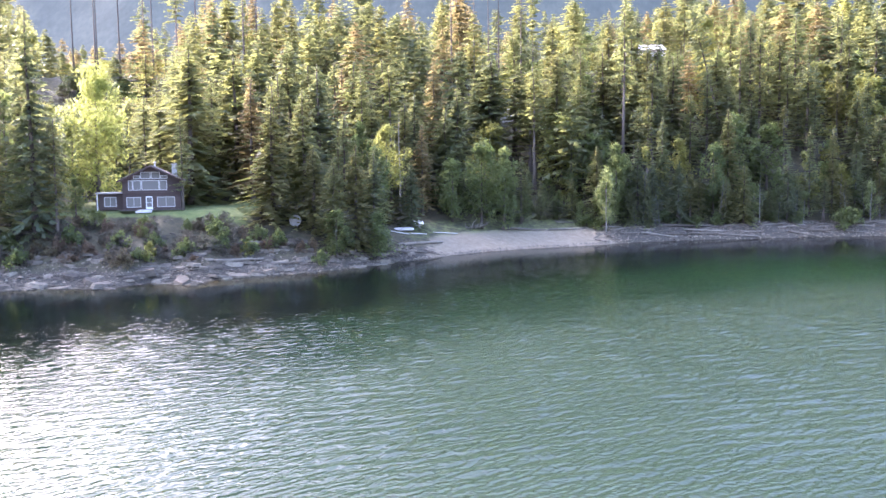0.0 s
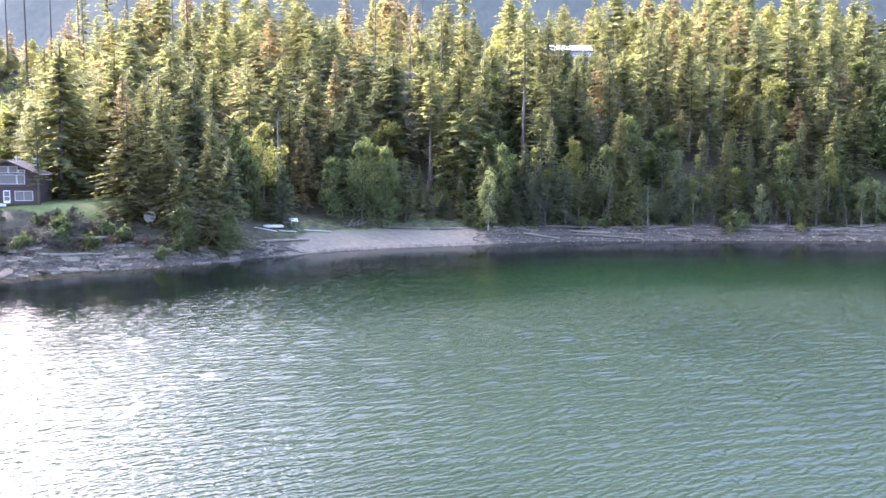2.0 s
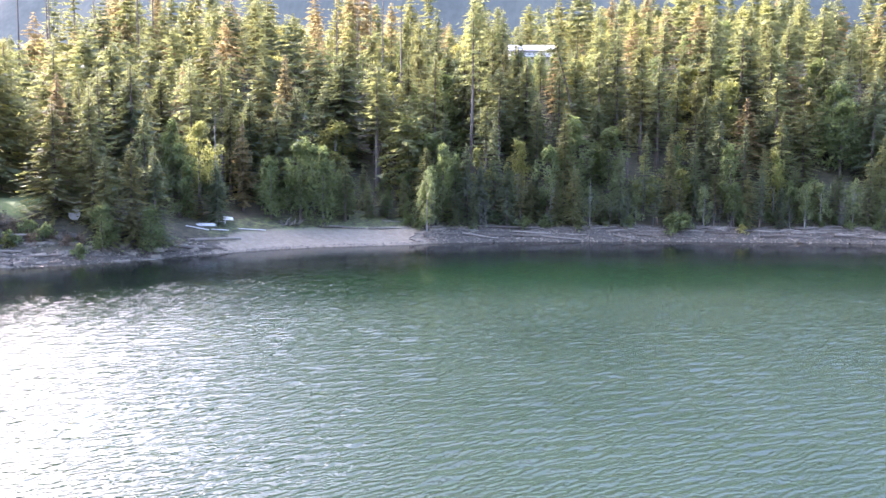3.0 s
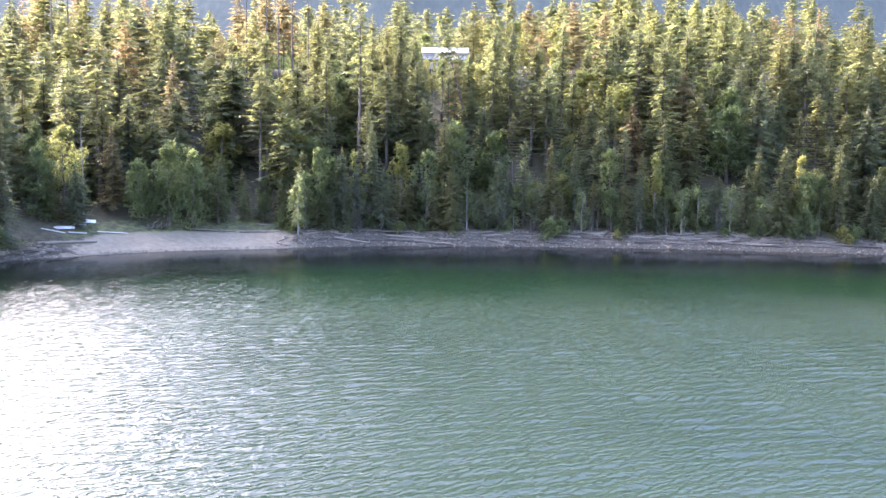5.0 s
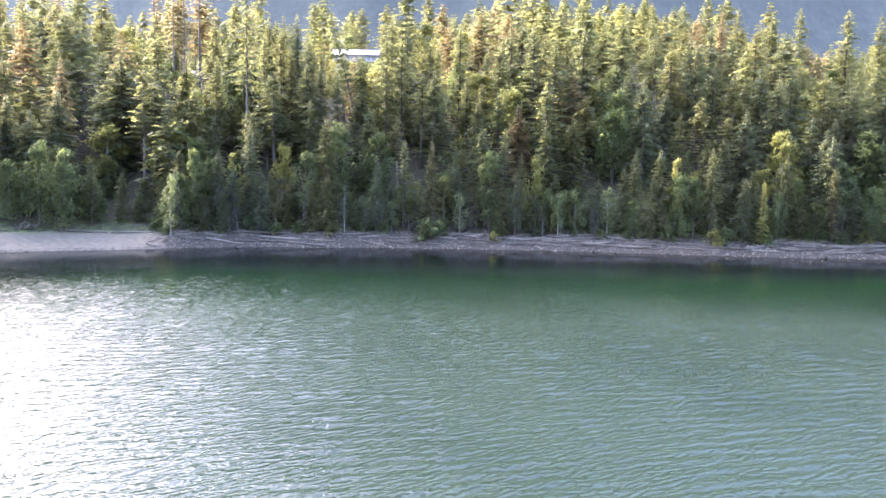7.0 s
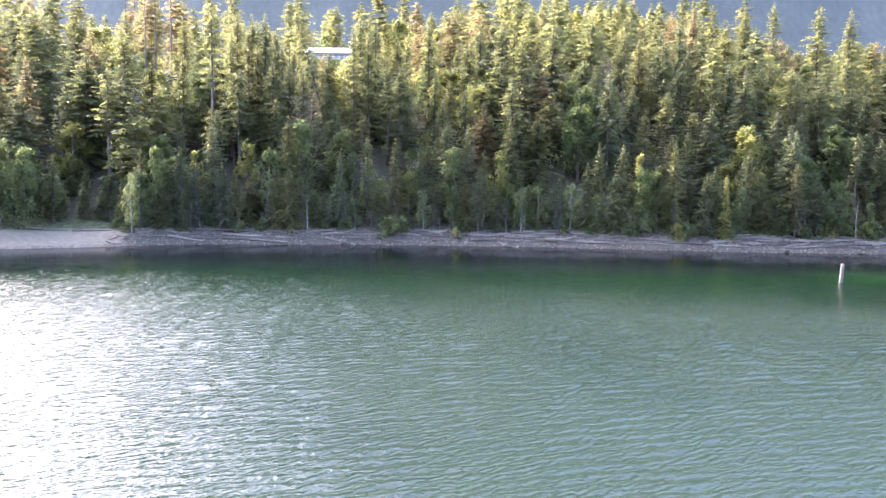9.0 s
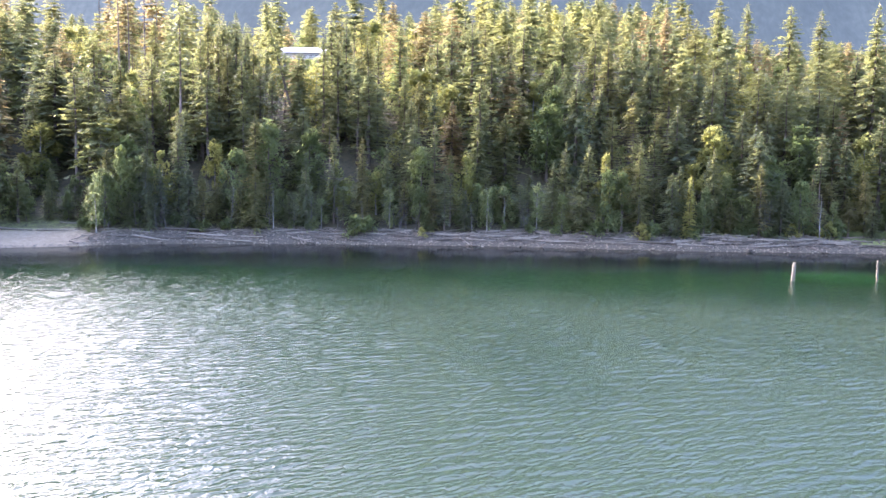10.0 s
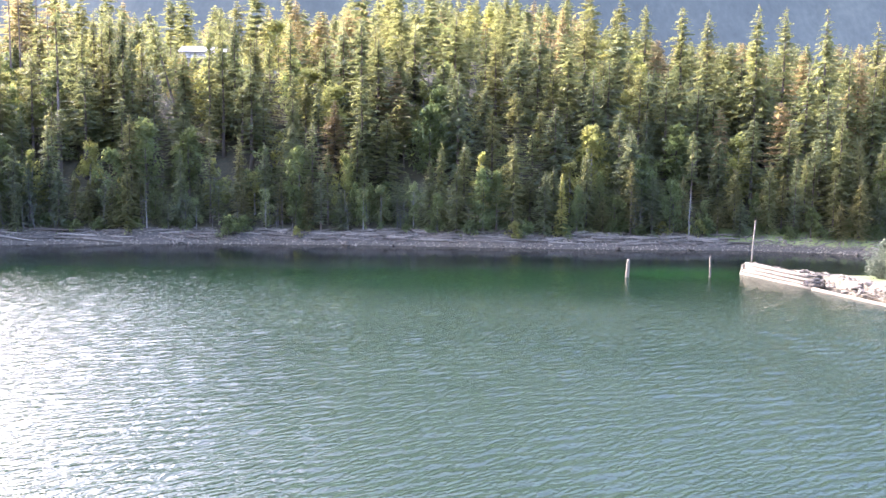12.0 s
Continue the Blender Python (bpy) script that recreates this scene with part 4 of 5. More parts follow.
def window(parent, x0, x1, z0, z1, y=0.0, trim=M_TRIM, bars=0):
    bm = bmesh.new()
    t = 0.09
    for cx, cz, sx, sz in (((x0 + x1) / 2, z0, x1 - x0 + t, t), ((x0 + x1) / 2, z1, x1 - x0 + t, t), (x0, (z0 + z1) / 2, t, z1 - z0 - t), (x1, (z0 + z1) / 2, t, z1 - z0 - t)):
        box(bm, cx, y + 0.04, cz, sx, 0.14, sz)
    for k in range(bars):
        box(bm, x0 + (x1 - x0) * (k + 1) / (bars + 1), y + 0.05, (z0 + z1) / 2, 0.06, 0.1, z1 - z0 - t)
    win = part("window", bm, trim, parent, "pale wooden window frame")
    bm = bmesh.new()
    box(bm, (x0 + x1) / 2, y + 0.09, (z0 + z1) / 2, x1 - x0 - 0.05, 0.02, z1 - z0 - 0.05)
    part("pane", bm, M_GLASS, win, "dark reflecting glass pane")
    return win


hw, he, hp, hd = 8.6, 4.6, 6.7, 9.0
house = thing("house", Matrix.Translation(on_land(-39.9, 103.0, 0.05)) @ pose(0, 0, 0, 0, 0, 14), "brown timber two-storey house with a glazed gable on the lawn", "house")
openings = [(0.6, 2.65, 0.45, 1.95), (3.4, 4.4, 0.05, 2.1), (5.1, 7.7, 0.45, 1.95),
            (0.95, 1.5, 3.1, 4.55), (1.62, 2.75, 3.1, 4.55), (2.9, 5.4, 3.1, 4.55), (5.52, 6.6, 3.1, 4.55),
            (1.7, 2.65, 4.85, 5.3), (2.8, 4.2, 4.85, 5.85), (4.35, 5.6, 4.85, 5.85), (5.75, 6.7, 4.85, 5.3)]
part("front_wall", gable_wall(bmesh.new(), hw, he, hp, openings, 0.2), M_WALLWOOD, house)
for x in (0.1, hw - 0.1):
    bm = bmesh.new()
    box(bm, x, hd / 2 + 0.2, he / 2 - 0.02, 0.2, hd - 0.4, he)
    part("side_wall", bm, M_WALLWOOD, house)
bm = gable_wall(bmesh.new(), hw, he, hp, [], 0.2)
bmesh.ops.translate(bm, vec=(0, hd, 0), verts=bm.verts)
part("back_wall", bm, M_WALLWOOD, house)
for z in (0.02, 2.55):
    bm = bmesh.new()
    box(bm, hw / 2, hd / 2 + 0.2, z, hw - 0.44, hd - 0.5, 0.15)
    part("floor_slab", bm, M_WALLWOOD, house)
rise = math.atan2(hp - he, hw / 2)
for sgn in (-1, 1):
    run = math.hypot(hp - he, hw / 2) + 0.7
    bm = bmesh.new()
    box(bm, hw / 2 + sgn * math.cos(rise) * run / 2, hd / 2 - 0.3, hp + 0.16 - math.sin(rise) * run / 2, run, hd + 1.8, 0.16, 0.02, Matrix.Rotation(sgn * rise, 4, "Y"))
    part("roof", bm, M_ROOF, house, "dark brown shingled roof slope")
    bm = bmesh.new()
    box(bm, hw / 2 + sgn * math.cos(rise) * run / 2, -1.22, hp + 0.1 - math.sin(rise) * run / 2, run, 0.06, 0.24, 0, Matrix.Rotation(sgn * rise, 4, "Y"))
    part("fascia_board", bm, M_WALLWOOD, house)
for k, o in enumerate(openings):
    if k != 1:
        window(house, *o, bars=1 if k in (0, 2) else 0)
for k, (x0, x1, z0, z1) in enumerate(openings):
    if k in (0, 2, 5):
        bm = bmesh.new()
        q = 14
        for c in range(q):
            box(bm, x0 + (x1 - x0) * (c + 0.5) / q, 0.34 + 0.03 * (c % 2), (z0 + z1) / 2, (x1 - x0) / q * 0.95, 0.02, z1 - z0)
        part("curtain", bm, M_TRIM, house, "pale drawn curtain")
bm = bmesh.new()
for x, sx, z, sz in ((3.45, 0.14, 1.05, 2.0), (4.35, 0.14, 1.05, 2.0), (3.9, 0.76, 2.0, 0.16), (3.9, 0.76, 0.25, 0.4), (3.9, 0.76, 1.1, 0.06)):
    box(bm, x, 0.06, z, sx, 0.09, sz)
door = part("door", bm, M_WHITE, house, "white glazed door")
bm = bmesh.new()
box(bm, 3.9, 0.08, 1.2, 0.76, 0.02, 1.5)
part("pane", bm, M_GLASS, door)
bm = bmesh.new()
box(bm, 4.24, -0.01, 1.0, 0.04, 0.06, 0.14, 0.01)
part("handle", bm, M_GREY, door)
bm = bmesh.new()
box(bm, hw / 2, -0.09, 2.62, hw, 0.16, 0.26, 0.02)
part("floor_band", bm, M_WALLWOOD, house)
bm = bmesh.new()
for k in range(13):
    box(bm, hw / 2, -0.25 - 0.16 * k, 0.0, hw + 0.6, 0.15, 0.1)
part("deck", bm, M_DRIFT, house, "grey weathered plank deck")
for x, hh in ((4.7, 0.9), (7.6, 1.3)):
    bm = bmesh.new()
    if x < 5:
        bmesh.ops.create_cone(bm, cap_ends=True, segments=12, radius1=0.12, radius2=0.12, depth=1.6, matrix=Matrix.Translation((x, 3.4, hp - 0.1)))
        bmesh.ops.create_cone(bm, cap_ends=True, segments=12, radius1=0.28, radius2=0.05, depth=0.2, matrix=Matrix.Translation((x, 3.4, hp + 0.75)))
        part("stove_pipe", bm, M_METALROOF, house, "pale metal stove pipe with a cap")
    else:
        box(bm, x, 4.0, he + 1.2, 0.8, 0.8, 2.6, 0.03)
        box(bm, x, 4.0, he + 2.55, 0.95, 0.95, 0.12, 0.02)
        part("chimney", bm, M_GREY, house, "pale grey chimney")
# flat-roofed porch beside it
bm = bmesh.new()
for x0, x1 in ((-3.6, -2.75), (-1.05, -0.03)):
    box(bm, (x0 + x1) / 2, 1.0, 1.25, x1 - x0, 0.16, 2.5)
box(bm, -1.9, 1.0, 0.3, 1.7, 0.16, 0.6)
box(bm, -1.9, 1.0, 2.25, 1.7, 0.16, 0.5)
box(bm, -3.52, 3.3, 1.25, 0.16, 4.4, 2.5)
box(bm, -1.8, 5.4, 1.25, 3.3, 0.16, 2.5)
part("porch_wall", bm, M_WALLWOOD, house)
window(house, -2.75, -1.05, 0.6, 2.0, 0.92, M_TRIM, 1)
bm = bmesh.new()
box(bm, -1.95, 3.0, 2.66, 3.9, 5.8, 0.22, 0.03)
part("porch_roof", bm, M_GREY, house, "pale flat porch roof")
bm = bmesh.new()
box(bm, -3.7, 0.3, 1.27, 0.12, 0.12, 2.5)
part("porch_post", bm, M_WHITE, house)

# ---- house in the clearing up the slope ----
upper = thing("house", Matrix.Translation((UNIT * 42.6, UNIT * 195.5, UNIT * 35.2)), "long two-storey house with a pale metal roof in a clearing", "house")
uw, ud = 12.6, 7.0
ups = [(0.5 + 1.5 * k, 1.55 + 1.5 * k, 2.9, 4.1) for k in range(8)]
downs = [(0.7 + 2.0 * k, 2.0 + 2.0 * k, 0.6, 1.9) for k in range(6)]
part("front_wall", gable_wall(bmesh.new(), uw, 4.6, 4.75, ups + downs, 0.2), M_GREY, upper)
for x in (0.1, uw - 0.1):
    bm = bmesh.new()
    box(bm, x, ud / 2 + 0.2, 2.1, 0.2, ud - 0.4, 5.0)
    part("side_wall", bm, M_GREY, upper)
bm = bmesh.new()
box(bm, uw / 2, ud + 0.1, 2.1, uw, 0.2, 5.0)
part("back_wall", bm, M_GREY, upper)
bm = bmesh.new()
box(bm, uw / 2, 0.1, -0.9, uw, 0.3, 1.9)
part("footing", bm, M_ROCK, upper)
for k, o in enumerate(ups + downs):
    window(upper, *o, trim=M_TRIM)
for sgn in (-1, 1):
    bm = bmesh.new()
    box(bm, uw / 2, ud / 2 + sgn * 2.1, 5.55, uw + 1.2, 4.9, 0.14, 0, Matrix.Rotation(-sgn * 0.42, 4, "X"))
    for k in range(27):
        box(bm, -0.5 + k * (uw + 1.0) / 26, ud / 2 + sgn * 2.1, 5.65, 0.06, 4.9, 0.06, 0, Matrix.Rotation(-sgn * 0.42, 4, "X"))
    part("roof", bm, M_METALROOF, upper, "pale ribbed metal roof slope")
bm = bmesh.new()
box(bm, uw / 2, -0.9, 2.45, uw, 1.7, 0.16)
part("balcony", bm, M_DRIFT, upper)
for k in range(6):
    bm = bmesh.new()
    box(bm, 0.1 + k * (uw - 0.2) / 5, -1.65, 0.95, 0.14, 0.14, 6.2)
    part("post", bm, M_GREY, upper)
bm = bmesh.new()
for z in (2.95, 3.4):
    box(bm, uw / 2, -1.72, z, uw, 0.05, 0.07)
part("railing", bm, M_WHITE, upper)


def shed(x, y, w, d, h, roof_mat, wall_mat, label):
    ob = thing("shed", Matrix.Translation(on_land(x, y, -0.05)) @ pose(0, 0, 0, 0, 0, 12), label, "shed")
    part("wall", gable_wall(bmesh.new(), w, h, h + 1.2, [(w * 0.3, w * 0.7, 0.8, 1.9)], d), wall_mat, ob)
    window(ob, w * 0.3, w * 0.7, 0.8, 1.9, -0.05, M_WHITE, 1)
    a = math.atan2(1.2, w / 2)
    for sgn in (-1, 1):
        run = math.hypot(1.2, w / 2) + 0.5
        bm = bmesh.new()
        box(bm, w / 2 + sgn * math.cos(a) * run / 2, d / 2, h + 1.28 - math.sin(a) * run / 2, run, d + 1.0, 0.12, 0, Matrix.Rotation(sgn * a, 4, "Y"))
        part("roof", bm, roof_mat, ob)


M_REDROOF = surface("red_roof", [(0.2, (0.22, 0.045, 0.045)), (0.8, (0.34, 0.09, 0.08))], 1.0, 0.7, 0.1)
shed(194, 208, 6, 5, 2.6, M_REDROOF, M_GREY, "small grey cottage with a red roof in a clearing")
shed(13.0, 172, 5, 4, 2.4, M_METALROOF, M_TRIM, "pale cabin with a light roof among tall trees")


# ---- shore: rocks ----
def rock_mesh(seed, flat):
    r = np.random.default_rng(seed)
    bm = bmesh.new()
    bmesh.ops.create_icosphere(bm, subdivisions=2, radius=0.5)
    off = Vector(r.uniform(0, 50, 3))
    for v in bm.verts:
        d = noise.noise(v.co * 2.2 + off) * 0.34 + noise.noise(v.co * 5 + off) * 0.12
        v.co *= 1 + d
        v.co.z *= flat
        for axis in (0, 1, 2):
            lim = (0.42, 0.38, 0.3 * flat / 0.7)[axis]
            v.co[axis] = max(-lim, min(lim, v.co[axis]))
    me = bpy.data.meshes.new("rock")
    bm.to_mesh(me)
    bm.free()
    return me


ROCKS = [rock_mesh(i, f) for i, f in enumerate((0.7, 0.55, 0.8, 0.45, 0.65, 0.9))]
for me in ROCKS:
    me.materials.append(M_ROCK)
M_PALEROCK = surface("pale_rubble", [(0.2, (0.075, 0.062, 0.042)), (0.5, (0.125, 0.106, 0.075)), (0.85, (0.18, 0.156, 0.115))], 0.9, 0.9, 0.5, 7, (1, 1, 1), 0.5)
PALE_ROCKS = [me.copy() for me in ROCKS]
for me in PALE_ROCKS:
    me.materials[0] = M_PALEROCK


def scatter_rocks(parent, spots, meshes=ROCKS, flat=1.0):
    for x, y, up, size in spots:
        ob = new("rock", meshes[int(rng.integers(len(meshes)))])
        ob.parent = parent
        q = on_land(x, y, up)
        ob.matrix_world = pose(*q, rng.uniform(-15, 15), rng.uniform(-15, 15), rng.uniform(0, 360)) @ Matrix.Diagonal((size, size * rng.uniform(0.6, 1.0), size * flat * rng.uniform(0.6, 1.0), 1))


def slab_mesh(seed):
    """A broken slab of layered rock, longer than deep, with sharp edges."""
    r = np.random.default_rng(seed)
    bm = bmesh.new()
    k = int(r.integers(5, 8))
    low, top = [], []
    for i in range(k):
        a = 6.283 * (i + r.uniform(-0.3, 0.3)) / k
        q = (0.62 * math.cos(a) * r.uniform(0.75, 1.1), 0.42 * math.sin(a) * r.uniform(0.75, 1.1))
        low.append(bm.verts.new((q[0] * 1.05, q[1] * 1.1, -0.3)))
        top.append(bm.verts.new((q[0] * r.uniform(0.8, 1), q[1] * r.uniform(0.8, 1), 0.2 + r.uniform(-0.07, 0.09))))
    for i in range(k):
        bm.faces.new((low[i], low[(i + 1) % k], top[(i + 1) % k], top[i]))
    c = bm.verts.new((r.uniform(-0.2, 0.2), r.uniform(-0.1, 0.1), 0.26))
    for i in range(k):
        bm.faces.new((top[i], top[(i + 1) % k], c))
    me = bpy.data.meshes.new("slab")
    bm.to_mesh(me)
    bm.free()
    me.materials.append(M_ROCK)
    return me


SLABS = [slab_mesh(300 + i) for i in range(8)]
left_bank = thing("rock_bank", pose(0, 0, 0), "grey broken rocks along a steep lakeside bank", "rocks", kind="structure")
spots = []
for k in range(110):
    x = rng.uniform(-58, -4)
    s = rng.uniform(0, 1) ** 1.2 * 8 - 0.7
    spots.append((x, float(shore(x)) + s, 0.03, min(1.5, 0.4 + rng.gamma(1.7, 0.25))))
for x, y, q in ((-33.3, 81.6, 2.6), (-34.6, 82.4, 2.8), (-32.4, 82.6, 2.0), (-26.6, 84.2, 2.4), (-27.4, 85.2, 2.6), (-25.9, 85.4, 1.7), (-36, 83.5, 2.6), (-17.8, 93, 1.6), (-20, 92, 1.8), (-21, 91.4, 1.5)):
    spots.append((x, y, 0.1, q * 1.3))
scatter_rocks(left_bank, spots, SLABS, 0.45)
for k in range(290):
    x = rng.uniform(-60, -4)
    s = rng.uniform(0, 1) ** 1.15 * 9 - 0.6
    size = min(3.6, 0.8 + rng.gamma(1.8, 0.5))
    ob = new("slab", SLABS[k % 8])
    ob.parent = left_bank
    ob.matrix_world = pose(*on_land(x, float(shore(x)) + s, 0.05), rng.uniform(-14, 6), rng.uniform(-9, 9), rng.normal(12, 16) + 180 * (k % 2)) @ Matrix.Diagonal((size, size * rng.uniform(0.5, 0.9), size * rng.uniform(0.25, 0.55), 1))
# smaller slabs and splinters between them, too many to tell apart
pieces = []
r = np.random.default_rng(41)
flake = np.array([(0.6, 0, -0.2), (0.1, 0.35, -0.2), (-0.6, 0.1, -0.2), (-0.2, -0.35, -0.2), (0.45, 0, 0.12), (0.05, 0.25, 0.16), (-0.45, 0.05, 0.10), (-0.15, -0.25, 0.14)])
flake_faces = [(0, 1, 5), (0, 5, 4), (1, 2, 6), (1, 6, 5), (2, 3, 7), (2, 7, 6), (3, 0, 4), (3, 4, 7), (4, 5, 6), (4, 6, 7)]
for k in range(2700):
    x = r.uniform(-60, -4)
    q = on_land(x, float(shore(x)) + r.uniform(-0.5, 9 if k < 1500 else 13.5), 0.02)
    size = 0.25 + r.gamma(1.5, 0.22)
    m = np.array((pose(*q, r.uniform(-20, 10), r.uniform(-15, 15), r.normal(12, 25)) @ Matrix.Diagonal((size, size * 0.8, size * r.uniform(0.3, 0.8), 1))))
    pieces.append((flake @ m[:3, :3].T + m[:3, 3])[flake_faces])
flakes = new("rock_flakes", soup("rock_flakes", np.concatenate(pieces), M_ROCK))
tagged(flakes, "broken grey-brown rock flakes covering a steep bank", "rocks", kind="stuff")
right_bank = thing("rock_bank", pose(0, 0, 0), "grey cobbles and boulders on a gravel shore", "rocks", kind="structure")
spots = []
for k in range(240):
    x = rng.uniform(24, 175)
    s = rng.uniform(-0.6, 5.5)
    spots.append((x, float(shore(x)) + s, 0.0, 0.3 + rng.gamma(1.5, 0.2) + (0.4 if x > 85 else 0) * rng.uniform()))
scatter_rocks(right_bank, spots)

# small cobbles, too many to tell apart
r = np.random.default_rng(5)
parts = []
unit = np.array([(1, 0, 0), (-0.6, 0.9, 0), (-0.6, -0.9, 0), (0.1, 0.05, 0.75)])
tri = unit[[[0, 1, 3], [1, 2, 3], [2, 0, 3]]]
for k in range(5200):
    x = r.uniform(-60, 172)
    s = r.uniform(-0.5, 6.0 if x < -4 or x > 26 else 1.2)
    y = float(shore(x)) + s
    a = r.uniform(0, 6.28)
    R = np.array([[math.cos(a), -math.sin(a), 0], [math.sin(a), math.cos(a), 0], [0, 0, 1]]).T
    parts.append(tri @ R * r.uniform(0.08, 0.3) + np.array(on_land(x, y, -0.02)))
cobbles = new("cobbles", soup("cobbles", np.concatenate(parts), M_ROCK))
tagged(cobbles, "loose grey cobbles strewn along the shore", "cobbles", kind="stuff")


# ---- driftwood ----
def log_shape(r, length, thick, bend=0.3):
    k = 6
    pts = [(length * (i / k - 0.5), bend * math.sin(i * 0.9 + r.uniform(0, 1)) * 0.3, 0.04 * r.normal()) for i in range(k + 1)]
    V, F = tube(pts, [thick * (1.15 - 0.55 * i / k) * r.uniform(0.9, 1.08) for i in range(k + 1)], 8)
    for j in range(int(r.integers(0, 4))):
        f = r.uniform(0.3, 0.95)
        b = Vector((length * (f - 0.5), 0, 0))
        a = r.uniform(0, 3.14)
        v2, f2 = tube([b, b + Vector((r.uniform(-0.2, 0.5), math.cos(a) * 0.6, abs(math.sin(a)) * 0.6))], [thick * 0.3, 0.02], 5)
        F += [tuple(i + len(V) for i in q) for q in f2]
        V += v2
    return V, F


LOGS = []
for i, (ln, th) in enumerate(((9, 0.18), (6, 0.14), (4, 0.10), (12, 0.2), (3, 0.08), (7.5, 0.15))):
    V, F = log_shape(np.random.default_rng(30 + i), ln, th)
    me = bpy.data.meshes.new("driftwood_log")
    me.from_pydata(V, [], F)
    me.polygons.foreach_set("use_smooth", [True] * len(me.polygons))
    me.materials.append(M_DRIFT)
    LOGS.append((me, ln, th))


def log_between(a, b, up=0.12, kind=None, name="driftwood_log", label="bleached driftwood log lying on the shore", group="driftwood along the shore"):
    """A log lying on the land from one point of the plan to another."""
    p0, p1 = on_land(*a, up), on_land(*b, up)
    d = p1 - p0
    me, ln, th = min(LOGS, key=lambda q: abs(q[1] - d.length)) if kind is None else LOGS[kind]
    ob = new(name, me)
    rot = d.to_track_quat("X", "Z").to_matrix().to_4x4()
    ob.matrix_world = Matrix.Translation((p0 + p1) / 2) @ rot @ Matrix.Rotation(rng.uniform(-0.6, 0.6), 4, "X") @ Matrix.Diagonal((d.length / ln, 1, 1, 1))
    return tagged(ob, label, "driftwood", group)


for a, b in (((25.4, 131), (34, 131.8)), ((33.5, 133), (44, 134.4)), ((57.3, 135.0), (64.5, 135.4)), ((58.2, 135.6), (62, 136.8)), ((87.6, 135.6), (95, 136.2)),
             ((101, 134.6), (107, 134.8)), ((46, 134.5), (53, 135.4)), ((66, 136.2), (72, 135.9)), ((76, 136), (84, 136.6)), ((111, 133), (117, 133.4)), ((9, 126.5), (16, 128.4)), ((16.5, 128.6), (22.5, 130.6)),
             ((48.2, 131.2), (50, 131.6)), ((62.0, 136.8), (64.8, 135.0))):
    log_between(a, b)
for k in range(120):
    x = rng.uniform(24, 150) if k < 112 else rng.uniform(-40, -5)
    s = rng.uniform(1.2, 5.6) if x > 0 else rng.uniform(2, 9)
    ln = rng.choice([2.2, 3.0, 4.5, 6.0, 8.0]) / UNIT
    a = rng.normal(0, 0.28)
    y = float(shore(x)) + s
    y2 = float(shore(x + ln * math.cos(a))) + s + ln * math.sin(a) * 0.6
    log_between((x, y), (x + ln * math.cos(a), y2), 0.1 + 0.08 * (k % 3))

for k in range(85):
    x = rng.uniform(84, 146)
    s = rng.uniform(1.6, 5.4)
    ln = rng.choice([2.2, 3.2, 4.5, 6.5]) / UNIT
    y = float(shore(x)) + s
    log_between((x, y), (x + ln, float(shore(x + ln)) + s + rng.normal(0, 0.25)), 0.14 + 0.1 * (k % 3))
for a, b in (((118.2, 131.9), (119.7, 129.6)), ((57.0, 134.2), (58.6, 131.6)), ((18.2, 133.0), (21.2, 133.4)), ((140.0, 131.6), (141.4, 129.2)), ((84.0, 134.6), (85.8, 132.4))):
    log_between(a, b)

# pile of roots and branches at the top of the beach
stump = thing("root_pile", Matrix.Translation(on_land(4.6, 124.6)), "tangled pale driftwood roots at the top of the beach", "driftwood")
r = np.random.default_rng(12)
for k in range(26):
    a, e = r.uniform(0, 6.28), r.uniform(0.05, 0.9)
    ln = r.uniform(1.2, 2.8)
    o = Vector((r.uniform(-2.2, 2.2), r.uniform(-0.7, 0.7), 0.15))
    tip = o + Vector((math.cos(a) * math.cos(e), math.sin(a) * math.cos(e) * 0.6, math.sin(e))) * ln
    V, F = tube([o, o.lerp(tip, 0.5) + Vector(r.normal(0, 0.1, 3)), tip], [r.uniform(0.06, 0.14), 0.06, 0.02], 6)
    mesh_object("root", V, F, M_DRIFT, stump, smooth_shade=True)

# sticks and splinters washed up along the shore, too many to tell apart
def washed_sticks(name, count, mat, label, seed, thick):
    r = np.random.default_rng(seed)
    V, F = [], []
    for k in range(count):
        x = r.uniform(24, 178) if k % 5 else r.uniform(-56, 22)
        s = r.uniform(1.2, 6.0) if x > 24 else r.uniform(1.5, 4.0)
        long, a = 0.5 + r.gamma(1.6, 0.7), r.normal(0.1, 0.45)
        if 0 < x < 24:
            continue
        mid = on_land(x, float(shore(x)) + s, 0)
        d = Vector((math.cos(a), math.sin(a), 0)) * long / 2
        ends = [on_land((mid + d * q).x / UNIT, (mid + d * q).y / UNIT, 0.05 + r.uniform(0, 0.12)) for q in (-1, 0, 1)]
        w = thick * r.uniform(0.5, 1.4)
        v2, f2 = tube(ends, [w, w * 0.9, w * 0.5], 5)
        F += [tuple(i + len(V) for i in q) for q in f2]
        V += v2
    ob = mesh_object(name, V, F, mat)
    tagged(ob, label, "driftwood", kind="stuff")


washed_sticks("driftwood_sticks", 520, M_DRIFT, "thin bleached driftwood sticks strewn along the shore", 61, 0.06)
washed_sticks("dark_debris", 300, M_BARK, "dark bark and branch litter strewn along the shore", 62, 0.08)

